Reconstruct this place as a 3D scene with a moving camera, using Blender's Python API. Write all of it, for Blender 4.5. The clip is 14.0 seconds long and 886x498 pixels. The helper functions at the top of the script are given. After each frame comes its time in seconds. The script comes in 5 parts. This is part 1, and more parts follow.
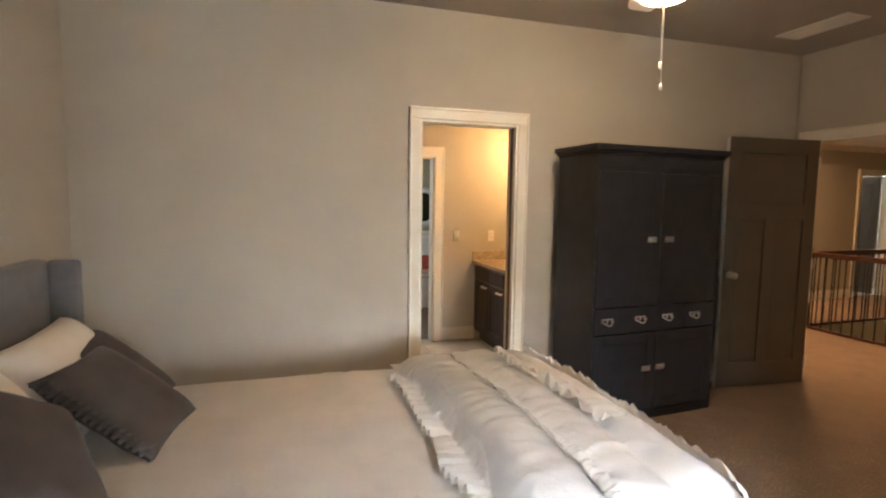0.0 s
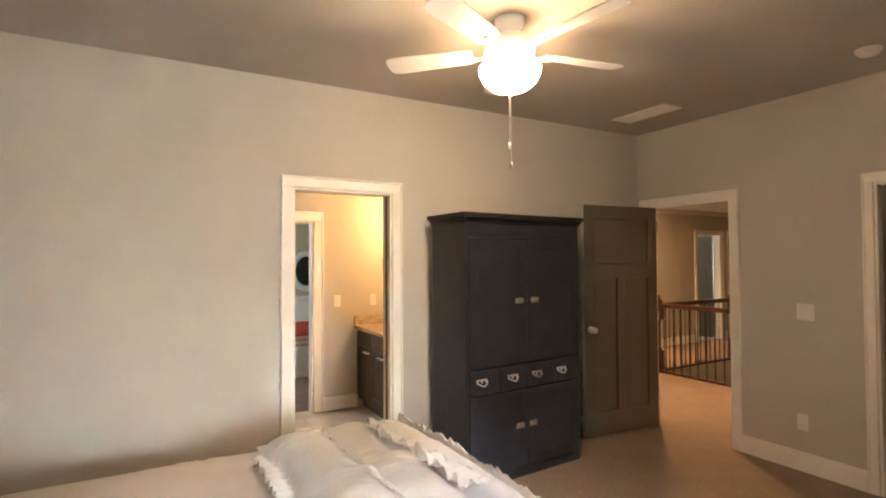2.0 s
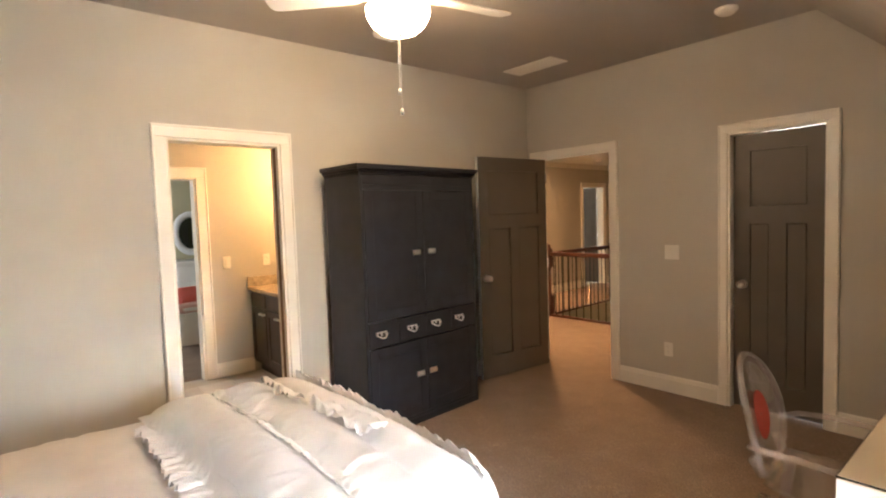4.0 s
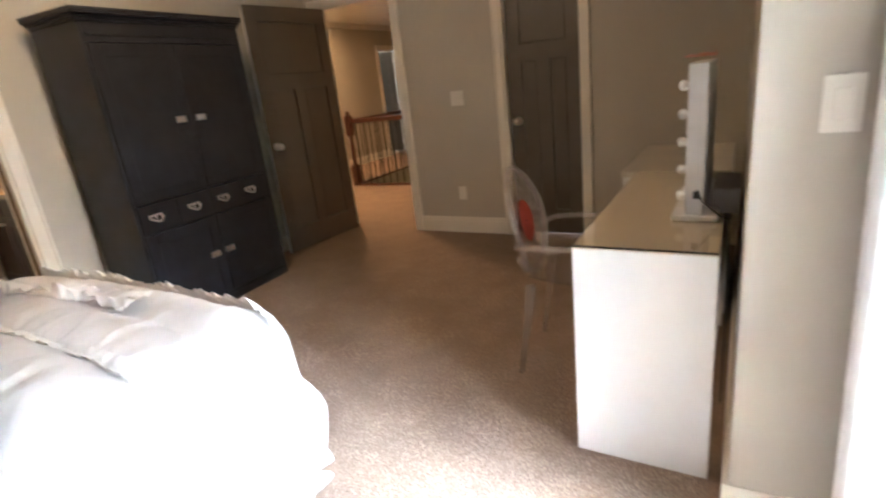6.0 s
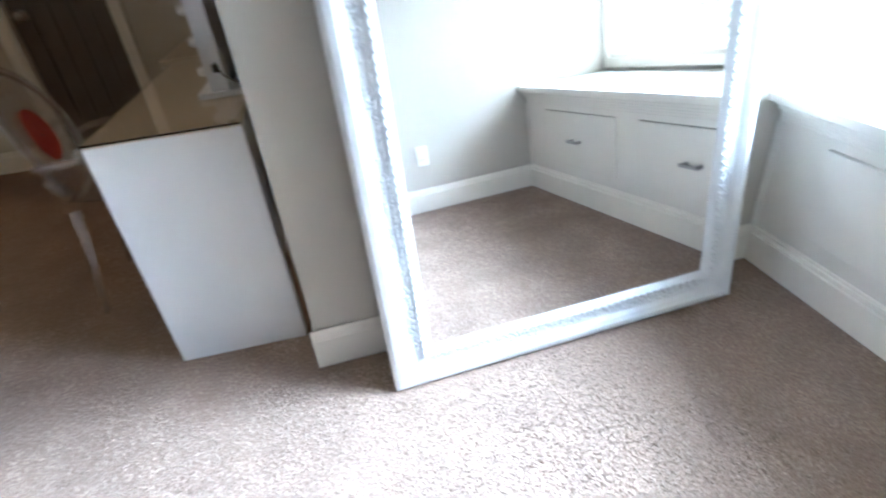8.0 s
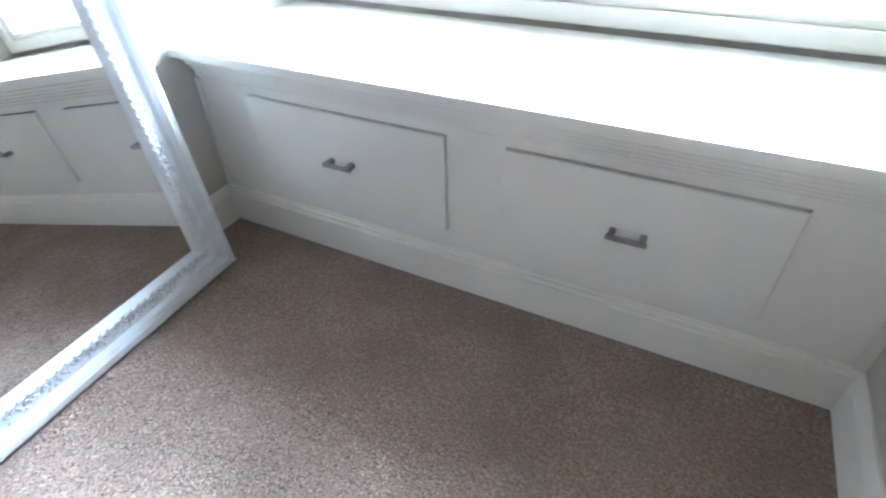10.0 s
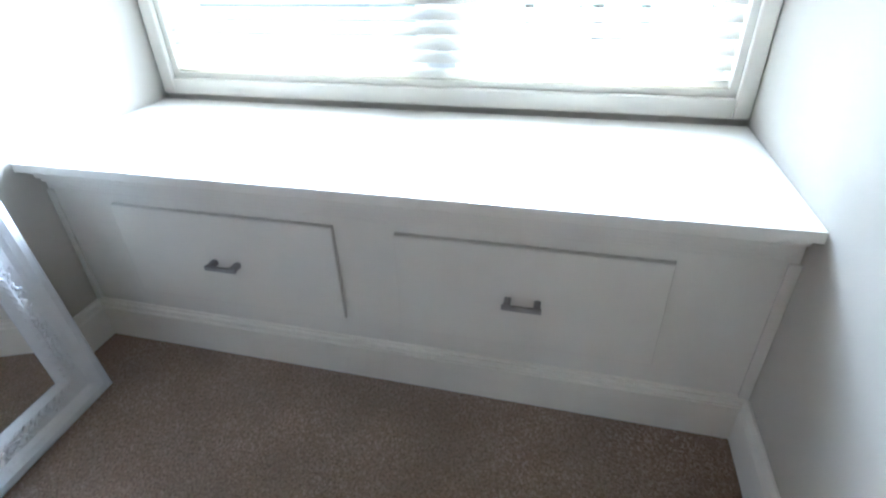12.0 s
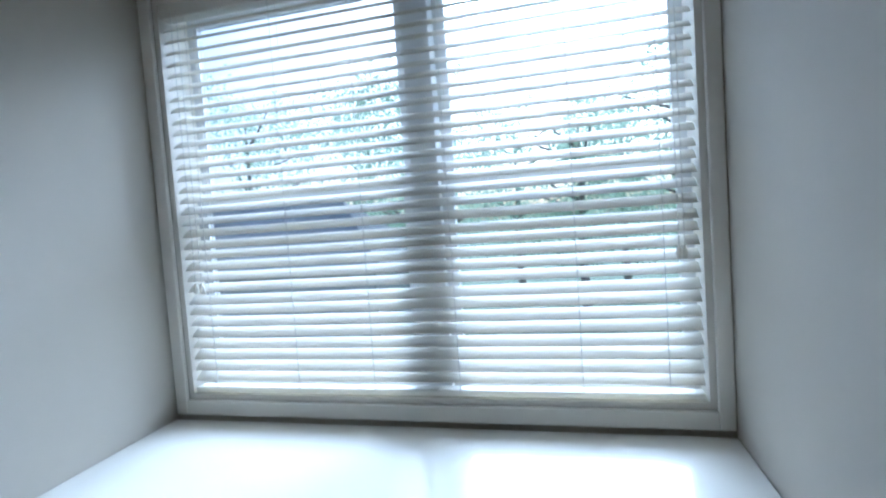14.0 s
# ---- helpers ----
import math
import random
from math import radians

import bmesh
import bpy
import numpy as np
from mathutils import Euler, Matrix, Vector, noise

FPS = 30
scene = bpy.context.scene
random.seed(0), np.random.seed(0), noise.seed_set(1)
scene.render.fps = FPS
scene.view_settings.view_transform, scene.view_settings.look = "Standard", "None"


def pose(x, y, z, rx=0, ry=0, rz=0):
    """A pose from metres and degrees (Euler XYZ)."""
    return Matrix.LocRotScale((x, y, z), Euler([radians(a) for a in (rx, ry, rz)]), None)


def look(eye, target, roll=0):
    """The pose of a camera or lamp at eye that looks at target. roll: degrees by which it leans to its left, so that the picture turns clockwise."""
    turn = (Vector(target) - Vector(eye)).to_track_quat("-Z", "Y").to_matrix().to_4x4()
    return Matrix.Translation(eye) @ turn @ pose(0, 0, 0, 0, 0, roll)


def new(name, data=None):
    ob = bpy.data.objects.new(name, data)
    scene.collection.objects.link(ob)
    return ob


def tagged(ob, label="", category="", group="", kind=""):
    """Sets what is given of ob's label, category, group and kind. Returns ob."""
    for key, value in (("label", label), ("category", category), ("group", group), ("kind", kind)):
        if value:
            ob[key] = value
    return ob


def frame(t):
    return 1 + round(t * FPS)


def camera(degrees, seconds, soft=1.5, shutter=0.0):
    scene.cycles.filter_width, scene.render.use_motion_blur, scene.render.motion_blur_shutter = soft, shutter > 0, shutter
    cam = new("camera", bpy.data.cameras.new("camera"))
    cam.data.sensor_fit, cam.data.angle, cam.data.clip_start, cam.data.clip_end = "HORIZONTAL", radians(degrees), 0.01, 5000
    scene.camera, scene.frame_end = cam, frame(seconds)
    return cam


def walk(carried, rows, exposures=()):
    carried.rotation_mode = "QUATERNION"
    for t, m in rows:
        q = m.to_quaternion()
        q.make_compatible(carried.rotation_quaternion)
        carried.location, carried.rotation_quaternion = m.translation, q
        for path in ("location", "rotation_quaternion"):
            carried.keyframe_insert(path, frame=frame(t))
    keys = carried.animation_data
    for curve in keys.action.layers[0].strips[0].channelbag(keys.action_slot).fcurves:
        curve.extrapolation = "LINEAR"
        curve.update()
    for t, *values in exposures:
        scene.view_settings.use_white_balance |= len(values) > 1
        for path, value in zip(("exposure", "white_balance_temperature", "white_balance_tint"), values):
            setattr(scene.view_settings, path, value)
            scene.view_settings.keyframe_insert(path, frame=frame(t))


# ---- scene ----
cam = camera(81.4, 14.0, 2.0, 0.4)
PATH = [
    (0, (-4.228, -3.398, 1.495), (-3.634, -1.497, 1.311), 0.8),
    (0.5, (-4.216, -3.415, 1.522), (-3.509, -1.546, 1.431), 1.1),
    (1, (-4.188, -3.441, 1.542), (-3.391, -1.606, 1.537), 0.8),
    (1.5, (-4.161, -3.467, 1.559), (-3.273, -1.675, 1.594), 0.2),
    (2, (-4.138, -3.476, 1.546), (-3.16, -1.732, 1.592), -0.3),
    (4.3, (-4.075, -3.475, 1.481), (-2.747, -1.989, 1.313), -2.0),
    (4.5, (-4.039, -3.471, 1.458), (-2.684, -2.014, 1.255), -2.0),
    (5, (-3.995, -3.472, 1.41), (-2.568, -2.101, 1.117), -2.9),
    (5.5, (-3.926, -3.489, 1.342), (-2.418, -2.252, 0.899), -5.1),
    (6, (-3.944, -3.557, 1.297), (-2.312, -2.575, 0.685), -6.6),
    (6.5, (-3.969, -3.634, 1.272), (-2.238, -2.967, 0.524), -7.1),
    (7, (-3.923, -3.674, 1.238), (-2.161, -3.329, 0.357), -7.6),
    (7.5, (-3.929, -3.725, 1.211), (-2.19, -3.694, 0.225), -6.8),
    (8, (-3.884, -3.799, 1.17), (-2.213, -4.073, 0.106), -6.3),
    (8.5, (-3.877, -3.869, 1.099), (-2.382, -4.552, -0.04), -5.5),
    (9, (-3.909, -3.986, 1.077), (-2.669, -4.997, -0.123), -4.4),
    (9.2, (-3.934, -4.027, 1.075), (-2.805, -5.147, -0.138), -3.7),
    (11.3, (-3.944, -4.127, 1.095), (-3.505, -5.692, -0.071), -0.8),
    (11.5, (-3.945, -4.132, 1.097), (-3.507, -5.719, -0.038), -1.0),
    (12, (-3.952, -4.152, 1.122), (-3.505, -5.797, 0.077), -1.8),
    (12.5, (-3.958, -4.143, 1.167), (-3.504, -5.889, 0.303), -2.1),
    (13, (-3.953, -4.187, 1.216), (-3.467, -6.024, 0.59), -2.6),
    (13.5, (-3.994, -4.122, 1.284), (-3.504, -6.034, 0.963), -3.6),
    (14, (-3.997, -4.123, 1.322), (-3.501, -6.058, 1.212), -4.0),
]
walk(cam, [(t, look(eye, target, roll)) for t, eye, target, roll in PATH],
     [(0, 4.1, 5450, 7), (0.5, 4.3, 5450, 7), (1.0, 4.5, 5450, 7), (2.0, 4.65, 5450, 7), (5.0, 4.8, 5450, 8), (5.5, 4.75, 5350, 8), (6.0, 4.4, 5150, 7), (6.5, 4.1, 4680, 5), (7.5, 3.6, 4560, 4), (9.0, 3.0, 4500, 5), (11.4, 2.78, 4640, 6), (12.5, 2.12, 4540, 6), (13.2, 1.3, 4480, 5), (14.0, 0.65, 4420, 5)])


# ---- light ----
world = bpy.data.worlds.new("world")
scene.world = world
world.use_nodes = True
sky = world.node_tree.nodes.new("ShaderNodeTexSky")
sky.sky_type = "NISHITA"
sky.sun_disc = False
sky.sun_elevation, sky.sun_rotation = radians(35), radians(184)
sky.air_density, sky.dust_density, sky.ozone_density = 0.8, 5.0, 0.5
world.node_tree.links.new(sky.outputs[0], world.node_tree.nodes["Background"].inputs[0])
world.node_tree.nodes["Background"].inputs[1].default_value = 0.13
sun = new("sun", bpy.data.lights.new("sun", "SUN"))
sun.data.energy, sun.data.angle, sun.data.color = 4.3, radians(38), (1.0, 0.99, 0.97)
sun.matrix_world = look((-4.0, -15, 7.8), (-3.3, -5, 0.8))


def room_fill(name, x, y, z, tx, ty, tz, w, h, power):
    """An added area lamp that brightens a side room; no window is built there."""
    l = new(name, bpy.data.lights.new(name, "AREA"))
    l.data.shape, l.data.size, l.data.size_y, l.data.energy, l.data.color = "RECTANGLE", w, h, power, (1.0, 0.93, 0.82)
    l.matrix_world = look((x, y, z), (tx, ty, tz))


room_fill("far_room_fill", -4.40, 3.3, 1.5, -2.0, 3.4, 1.0, 1.2, 1.3, 1.6)
room_fill("hall_room_fill", 6.15, 3.5, 1.5, 4.4, 3.3, 1.0, 1.0, 1.3, 5.0)


# ---- materials ----
def mat(name, color, rough=0.6, vary=0.12, scale=6.0, bump=0.0, grain=60.0, metal=0.0, fine=0.0, sheen=0.0, stretch=(1, 1, 1), spec=0.5, emit=0.0):
    m = bpy.data.materials.new(name)
    m.use_nodes = True
    nt = m.node_tree
    b = nt.nodes["Principled BSDF"]
    tc = nt.nodes.new("ShaderNodeTexCoord")
    mp = nt.nodes.new("ShaderNodeMapping")
    mp.inputs["Scale"].default_value = stretch
    nt.links.new(tc.outputs["Object"], mp.inputs[0])
    n1 = nt.nodes.new("ShaderNodeTexNoise")
    n1.inputs["Scale"].default_value, n1.inputs["Detail"].default_value = scale, 4
    n2 = nt.nodes.new("ShaderNodeTexNoise")
    n2.inputs["Scale"].default_value, n2.inputs["Detail"].default_value = grain, 3
    nt.links.new(mp.outputs[0], n1.inputs[0])
    nt.links.new(mp.outputs[0], n2.inputs[0])
    ramp = nt.nodes.new("ShaderNodeValToRGB")
    lo = [max(0, c * (1 - vary)) for c in color]
    hi = [min(1, c * (1 + vary)) for c in color]
    ramp.color_ramp.elements[0].color, ramp.color_ramp.elements[0].position = (*lo, 1), 0.3
    ramp.color_ramp.elements[1].color, ramp.color_ramp.elements[1].position = (*hi, 1), 0.7
    if fine:
        mix = nt.nodes.new("ShaderNodeMix")
        mix.inputs[0].default_value = fine
        nt.links.new(n1.outputs[0], mix.inputs[2])
        nt.links.new(n2.outputs[0], mix.inputs[3])
        nt.links.new(mix.outputs[0], ramp.inputs[0])
    else:
        nt.links.new(n1.outputs[0], ramp.inputs[0])
    nt.links.new(ramp.outputs[0], b.inputs["Base Color"])
    b.inputs["Roughness"].default_value, b.inputs["Metallic"].default_value = rough, metal
    b.inputs["Specular IOR Level"].default_value = spec
    if sheen:
        b.inputs["Sheen Weight"].default_value = sheen
        b.inputs["Sheen Roughness"].default_value = 0.4
    if bump:
        bp = nt.nodes.new("ShaderNodeBump")
        bp.inputs["Strength"].default_value, bp.inputs["Distance"].default_value = bump, 0.01
        nt.links.new(n2.outputs[0], bp.inputs["Height"])
        nt.links.new(bp.outputs[0], b.inputs["Normal"])
    if emit:
        b.inputs["Emission Color"].default_value = (*color, 1)
        b.inputs["Emission Strength"].default_value = emit
    return m


def clear(name, color, rough=0.02, ior=1.49):
    m = mat(name, color, rough, 0.0)
    b = m.node_tree.nodes["Principled BSDF"]
    b.inputs["Transmission Weight"].default_value = 1.0
    b.inputs["IOR"].default_value = ior
    return m


WALL = mat("greige_paint", (0.515, 0.477, 0.405), 0.75, 0.03, 2.0, 0.06, 220, spec=0.25)
CEIL = mat("ceiling_paint", (0.45, 0.405, 0.345), 0.85, 0.03, 2.0, 0.1, 160, spec=0.2)
WHITE = mat("trim_white", (0.82, 0.775, 0.68), 0.42, 0.03, 4.0, 0.03, 90)
SEATW = mat("bench_white", (0.76, 0.725, 0.645), 0.16, 0.02, 4.0, 0.02, 90)
CARPET = mat("carpet", (0.285, 0.212, 0.16), 0.95, 0.34, 5.0, 0.7, 130, fine=0.8, spec=0.1)
TILE = mat("bath_tile", (0.62, 0.62, 0.62), 0.25, 0.06, 4.0)
GROUT = mat("grout", (0.40, 0.39, 0.37), 0.8, 0.1)
EDGE = mat("door_edge", (0.55, 0.54, 0.52), 0.5, 0.05)
DOORM = mat("door_taupe", (0.105, 0.086, 0.066), 0.42, 0.06, 5.0, 0.03, 80)
BLACK = mat("armoire_black", (0.022, 0.022, 0.0265), 0.46, 0.2, 8.0, 0.05, 70, spec=0.35)
NICKEL = mat("brushed_nickel", (0.90, 0.88, 0.85), 0.31, 0.05, 30, metal=1.0)
DARKNICKEL = mat("aged_nickel", (0.36, 0.345, 0.33), 0.3, 0.15, 30, metal=1.0)
PLATE = mat("plate_plastic", (0.78, 0.75, 0.68), 0.35, 0.02)
SLOT = mat("slot_dark", (0.02, 0.02, 0.02), 0.6, 0.1)
SHEET = mat("cream_sheet", (0.89, 0.835, 0.755), 0.9, 0.04, 5.0, 0.25, 26, sheen=0.2, spec=0.15)
DUVET = mat("white_duvet", (0.91, 0.89, 0.87), 0.85, 0.03, 5.0, 0.2, 40, sheen=0.15, spec=0.2)
PILLOWW = mat("pillow_white", (0.82, 0.77, 0.70), 0.9, 0.04, 6.0, 0.2, 40, spec=0.15)
PILLOWB = mat("pillow_brown", (0.068, 0.054, 0.049), 0.85, 0.18, 8.0, 0.15, 150, sheen=0.12, spec=0.2)
RIBBON = mat("ribbon_dark", (0.035, 0.026, 0.024), 0.5, 0.15)
HEADB = mat("headboard_grey", (0.17, 0.165, 0.172), 0.9, 0.12, 12.0, 0.25, 300, sheen=0.3)
DESKW = mat("lacquer_white", (0.80, 0.79, 0.77), 0.3, 0.02, 4.0)
GLASS = clear("glass_sheet", (0.97, 0.985, 0.98), 0.01, 1.45)
CLEARGLASS = clear("desk_glass", (0.98, 0.98, 0.97), 0.01, 1.4)
ACRYL = mat("acrylic", (0.78, 0.70, 0.67), 0.08, 0.0)
at_ = ACRYL.node_tree
amix, agmix, atr, agl, afr = [at_.nodes.new("ShaderNode" + k) for k in ("MixShader", "MixShader", "BsdfTransparent", "BsdfGlossy", "LayerWeight")]
atr.inputs[0].default_value = (0.94, 0.92, 0.91, 1)
agl.inputs["Roughness"].default_value = 0.06
afr.inputs[0].default_value = 0.2
amix.inputs[0].default_value = 0.23
again = at_.nodes.new("ShaderNodeMath")
again.operation = "MULTIPLY_ADD"
again.inputs[1].default_value, again.inputs[2].default_value = 0.6, 0.03
at_.links.new(atr.outputs[0], amix.inputs[1])
at_.links.new(at_.nodes["Principled BSDF"].outputs[0], amix.inputs[2])
at_.links.new(afr.outputs["Facing"], again.inputs[0])
at_.links.new(again.outputs[0], agmix.inputs[0])
at_.links.new(amix.outputs[0], agmix.inputs[1])
at_.links.new(agl.outputs[0], agmix.inputs[2])
at_.links.new(agmix.outputs[0], at_.nodes["Material Output"].inputs[0])
MIRROR = mat("mirror_silver", (0.93, 0.94, 0.94), 0.006, 0.0, metal=1.0)
MFRAME = mat("mirror_frame_white", (0.72, 0.73, 0.74), 0.45, 0.05, 12.0, 0.1, 90)
CORAL = mat("coral_fabric", (0.60, 0.12, 0.085), 0.7, 0.15)
BULB = mat("bulb_off", (0.85, 0.84, 0.80), 0.15, 0.02)
GLOBE = mat("lit_globe", (1.0, 0.62, 0.30), 0.3, 0.0, emit=3.6)
BATHLAMP = mat("lit_shade", (1.0, 0.53, 0.18), 0.3, 0.0, emit=4.2)
CANLAMP = mat("lit_can", (1.0, 0.52, 0.2), 0.3, 0.0, emit=58.0)
FANW = mat("fan_white", (0.78, 0.76, 0.72), 0.4, 0.03)
ESPRESSO = mat("espresso_wood", (0.035, 0.020, 0.015), 0.4, 0.3, 14.0, 0.05, 60, stretch=(1, 1, 0.15))
RAILW = mat("rail_wood", (0.06, 0.020, 0.012), 0.3, 0.3, 10.0, 0.03, 60)
IRON = mat("iron_black", (0.018, 0.016, 0.015), 0.5, 0.2)
GRANITE = mat("granite", (0.50, 0.40, 0.27), 0.2, 0.45, 30.0, 0.0, 120, fine=0.5)
BLIND = mat("blind_slat", (0.84, 0.83, 0.79), 0.45, 0.02, 10.0)
bt = BLIND.node_tree
bmix, btr = bt.nodes.new("ShaderNodeMixShader"), bt.nodes.new("ShaderNodeBsdfTranslucent")
btr.inputs[0].default_value = (0.92, 0.85, 0.70, 1)
bmix.inputs[0].default_value = 0.32
bt.links.new(bt.nodes["Principled BSDF"].outputs[0], bmix.inputs[1])
bt.links.new(btr.outputs[0], bmix.inputs[2])
bt.links.new(bmix.outputs[0], bt.nodes["Material Output"].inputs[0])
VINYL = mat("vinyl_frame", (0.80, 0.80, 0.79), 0.4, 0.02)
CORD = mat("cord", (0.75, 0.73, 0.68), 0.8, 0.05)
PALEGREEN = mat("pale_wall", (0.46, 0.43, 0.29), 0.8, 0.04, 2.0, 0.05, 150)
STAIRWALL = mat("stairwell_paint", (0.47, 0.46, 0.37), 0.8, 0.04, 2.0, 0.05, 150)
LEAF = mat("leaf", (0.11, 0.16, 0.08), 0.6, 0.5, 0.6, fine=0.4, grain=3.0)
lt = LEAF.node_tree
lmix, ltr = lt.nodes.new("ShaderNodeMixShader"), lt.nodes.new("ShaderNodeBsdfTranslucent")
ltr.inputs[0].default_value = (0.42, 0.52, 0.38, 1)
lmix.inputs[0].default_value = 0.8
lt.links.new(lt.nodes["Principled BSDF"].outputs[0], lmix.inputs[1])
lt.links.new(ltr.outputs[0], lmix.inputs[2])
lt.links.new(lmix.outputs[0], lt.nodes["Material Output"].inputs[0])
TUFT = mat("carpet_yarn", (0.355, 0.272, 0.208), 0.95, 0.2, 5.0, spec=0.1)
tt = TUFT.node_tree
tgeo, trmp, tmul = tt.nodes.new("ShaderNodeNewGeometry"), tt.nodes.new("ShaderNodeMapRange"), tt.nodes.new("ShaderNodeVectorMath")
trmp.inputs[3].default_value, trmp.inputs[4].default_value = 0.82, 1.16
tmul.operation = "SCALE"
tsock = tt.nodes["Principled BSDF"].inputs["Base Color"]
tt.links.new(tgeo.outputs["Random Per Island"], trmp.inputs[0])
tt.links.new(tsock.links[0].from_socket, tmul.inputs[0])
tt.links.new(trmp.outputs[0], tmul.inputs["Scale"])
tt.links.new(tmul.outputs[0], tsock)
BARK = mat("bark", (0.20, 0.16, 0.13), 0.9, 0.3, 8.0, 0.5, 30)
GRASS = mat("lawn", (0.07, 0.11, 0.04), 0.9, 0.4, 0.4, 0.3, 20, fine=0.4)
ROOF = mat("roof_shingle", (0.36, 0.345, 0.33), 0.9, 0.25, 2.0, 0.3, 12, fine=0.4)
SIDING = mat("siding", (0.60, 0.58, 0.54), 0.7, 0.05, 2.0)


# ---- mesh helpers ----
def mesh_of(bm, name, material, smooth=False):
    me = bpy.data.meshes.new(name)
    bmesh.ops.recalc_face_normals(bm, faces=bm.faces)
    bm.to_mesh(me)
    bm.free()
    me.materials.append(material)
    if smooth:
        for p in me.polygons:
            p.use_smooth = True
    return me


def thing(name, label, category, m=Matrix(), group="", kind=""):
    ob = new(name)
    ob.empty_display_size = 0.1
    ob.matrix_world = m
    return tagged(ob, label, category, group, kind)


def part(name, bm, material, parent=None, label="", smooth=False, at=None):
    ob = new(name, mesh_of(bm, name, material, smooth))
    if parent is not None:
        ob.parent = parent
    if at is not None:
        ob.matrix_basis = at
    if label:
        ob["label"] = label
    return ob


def solid(name, bm, material, label, category, kind="", group="", smooth=False, at=None):
    ob = part(name, bm, material, None, "", smooth, at)
    return tagged(ob, label, category, group, kind)


def add_box(bm, x0, x1, y0, y1, z0, z1, bevel=0.0, seg=2):
    m = Matrix.Translation(((x0 + x1) / 2, (y0 + y1) / 2, (z0 + z1) / 2)) @ Matrix.Diagonal((abs(x1 - x0), abs(y1 - y0), abs(z1 - z0), 1))
    vs = bmesh.ops.create_cube(bm, size=1, matrix=m)["verts"]
    if bevel:
        es = list({e for v in vs for e in v.link_edges})
        bmesh.ops.bevel(bm, geom=es, offset=bevel, segments=seg, affect="EDGES", profile=0.5)
    return bm


def box(x0, x1, y0, y1, z0, z1, bevel=0.0, seg=2):
    return add_box(bmesh.new(), x0, x1, y0, y1, z0, z1, bevel, seg)


def boxes(*rows, bevel=0.0):
    bm = bmesh.new()
    for r in rows:
        add_box(bm, *r, bevel)
    return bm


def prism(points, z0, z1):
    bm = bmesh.new()
    lo = [bm.verts.new((x, y, z0)) for x, y in points]
    hi = [bm.verts.new((x, y, z1)) for x, y in points]
    bm.faces.new(lo[::-1])
    bm.faces.new(hi)
    for i in range(len(points)):
        j = (i + 1) % len(points)
        bm.faces.new((lo[i], lo[j], hi[j], hi[i]))
    return bm


def lathe(profile, seg=28, bm=None, at=Matrix(), caps=True):
    bm = bm or bmesh.new()
    rings = []
    for r, z in profile:
        if r < 1e-5:
            rings.append([bm.verts.new(at @ Vector((0, 0, z)))])
        else:
            rings.append([bm.verts.new(at @ Vector((r * math.cos(2 * math.pi * k / seg), r * math.sin(2 * math.pi * k / seg), z))) for k in range(seg)])
    for a, b in zip(rings, rings[1:]):
        for k in range(seg):
            j = (k + 1) % seg
            if len(a) == 1 and len(b) > 1:
                bm.faces.new((a[0], b[k], b[j]))
            elif len(b) == 1 and len(a) > 1:
                bm.faces.new((a[k], a[j], b[0]))
            elif len(a) > 1:
                bm.faces.new((a[k], a[j], b[j], b[k]))
    for ring, flip in ((rings[0], True), (rings[-1], False)):
        if caps and len(ring) > 1:
            bm.faces.new(ring[::-1] if flip else ring)
    return bm


def tube(points, r, seg=10, bm=None, closed=False, flat=1.0):
    """A round bar along points; r is one radius or one a point; flat squeezes it across."""
    bm = bm or bmesh.new()
    pts = [Vector(p) for p in points]
    n = len(pts)
    rings = []
    ref = Vector((0, 0, 1))
    for i, p in enumerate(pts):
        d = (pts[(i + 1) % n] - pts[i - 1]) if closed else (pts[min(i + 1, n - 1)] - pts[max(i - 1, 0)])
        d.normalize()
        if abs(d.dot(ref)) > 0.95:
            ref = Vector((1, 0, 0))
        u = d.cross(ref).normalized()
        w = u.cross(d).normalized()
        rr = r[i] if isinstance(r, (list, tuple)) else r
        rings.append([bm.verts.new(p + u * rr * math.cos(2 * math.pi * k / seg) + w * rr * flat * math.sin(2 * math.pi * k / seg)) for k in range(seg)])
        ref = w
    pairs = list(zip(rings, rings[1:])) + ([(rings[-1], rings[0])] if closed else [])
    for a, b in pairs:
        for k in range(seg):
            j = (k + 1) % seg
            bm.faces.new((a[k], a[j], b[j], b[k]))
    if not closed:
        bm.faces.new(rings[0][::-1])
        bm.faces.new(rings[-1])
    return bm


def grid_surface(nu, nv, f, thick=0.0):
    """A sheet f(u, v) over 0..1 x 0..1; with thick, given a back by f's own normals."""
    bm = bmesh.new()
    vs = [[bm.verts.new(f(i / nu, j / nv)) for j in range(nv + 1)] for i in range(nu + 1)]
    for i in range(nu):
        for j in range(nv):
            bm.faces.new((vs[i][j], vs[i + 1][j], vs[i + 1][j + 1], vs[i][j + 1]))
    if thick:
        bmesh.ops.solidify(bm, geom=list(bm.faces), thickness=thick)
    return bm


def smoothstep(a, b, x):
    t = min(1.0, max(0.0, (x - a) / (b - a)))
    return t * t * (3 - 2 * t)


def nz(x, y, z=0.0, s=1.0):
    return noise.noise(Vector((x * s, y * s, z * s)))


# ---- the rooms ----
H = 2.765
XW, YS = -5.37, -3.58
AWX, YWIN = -4.43, -5.77          # west face of the alcove, window wall
HN = 2.66                         # north wall of the hall


def ex(y):
    """East face of the alcove, which runs slightly askew."""
    return -2.588 + (-3.58 - y) * 0.052


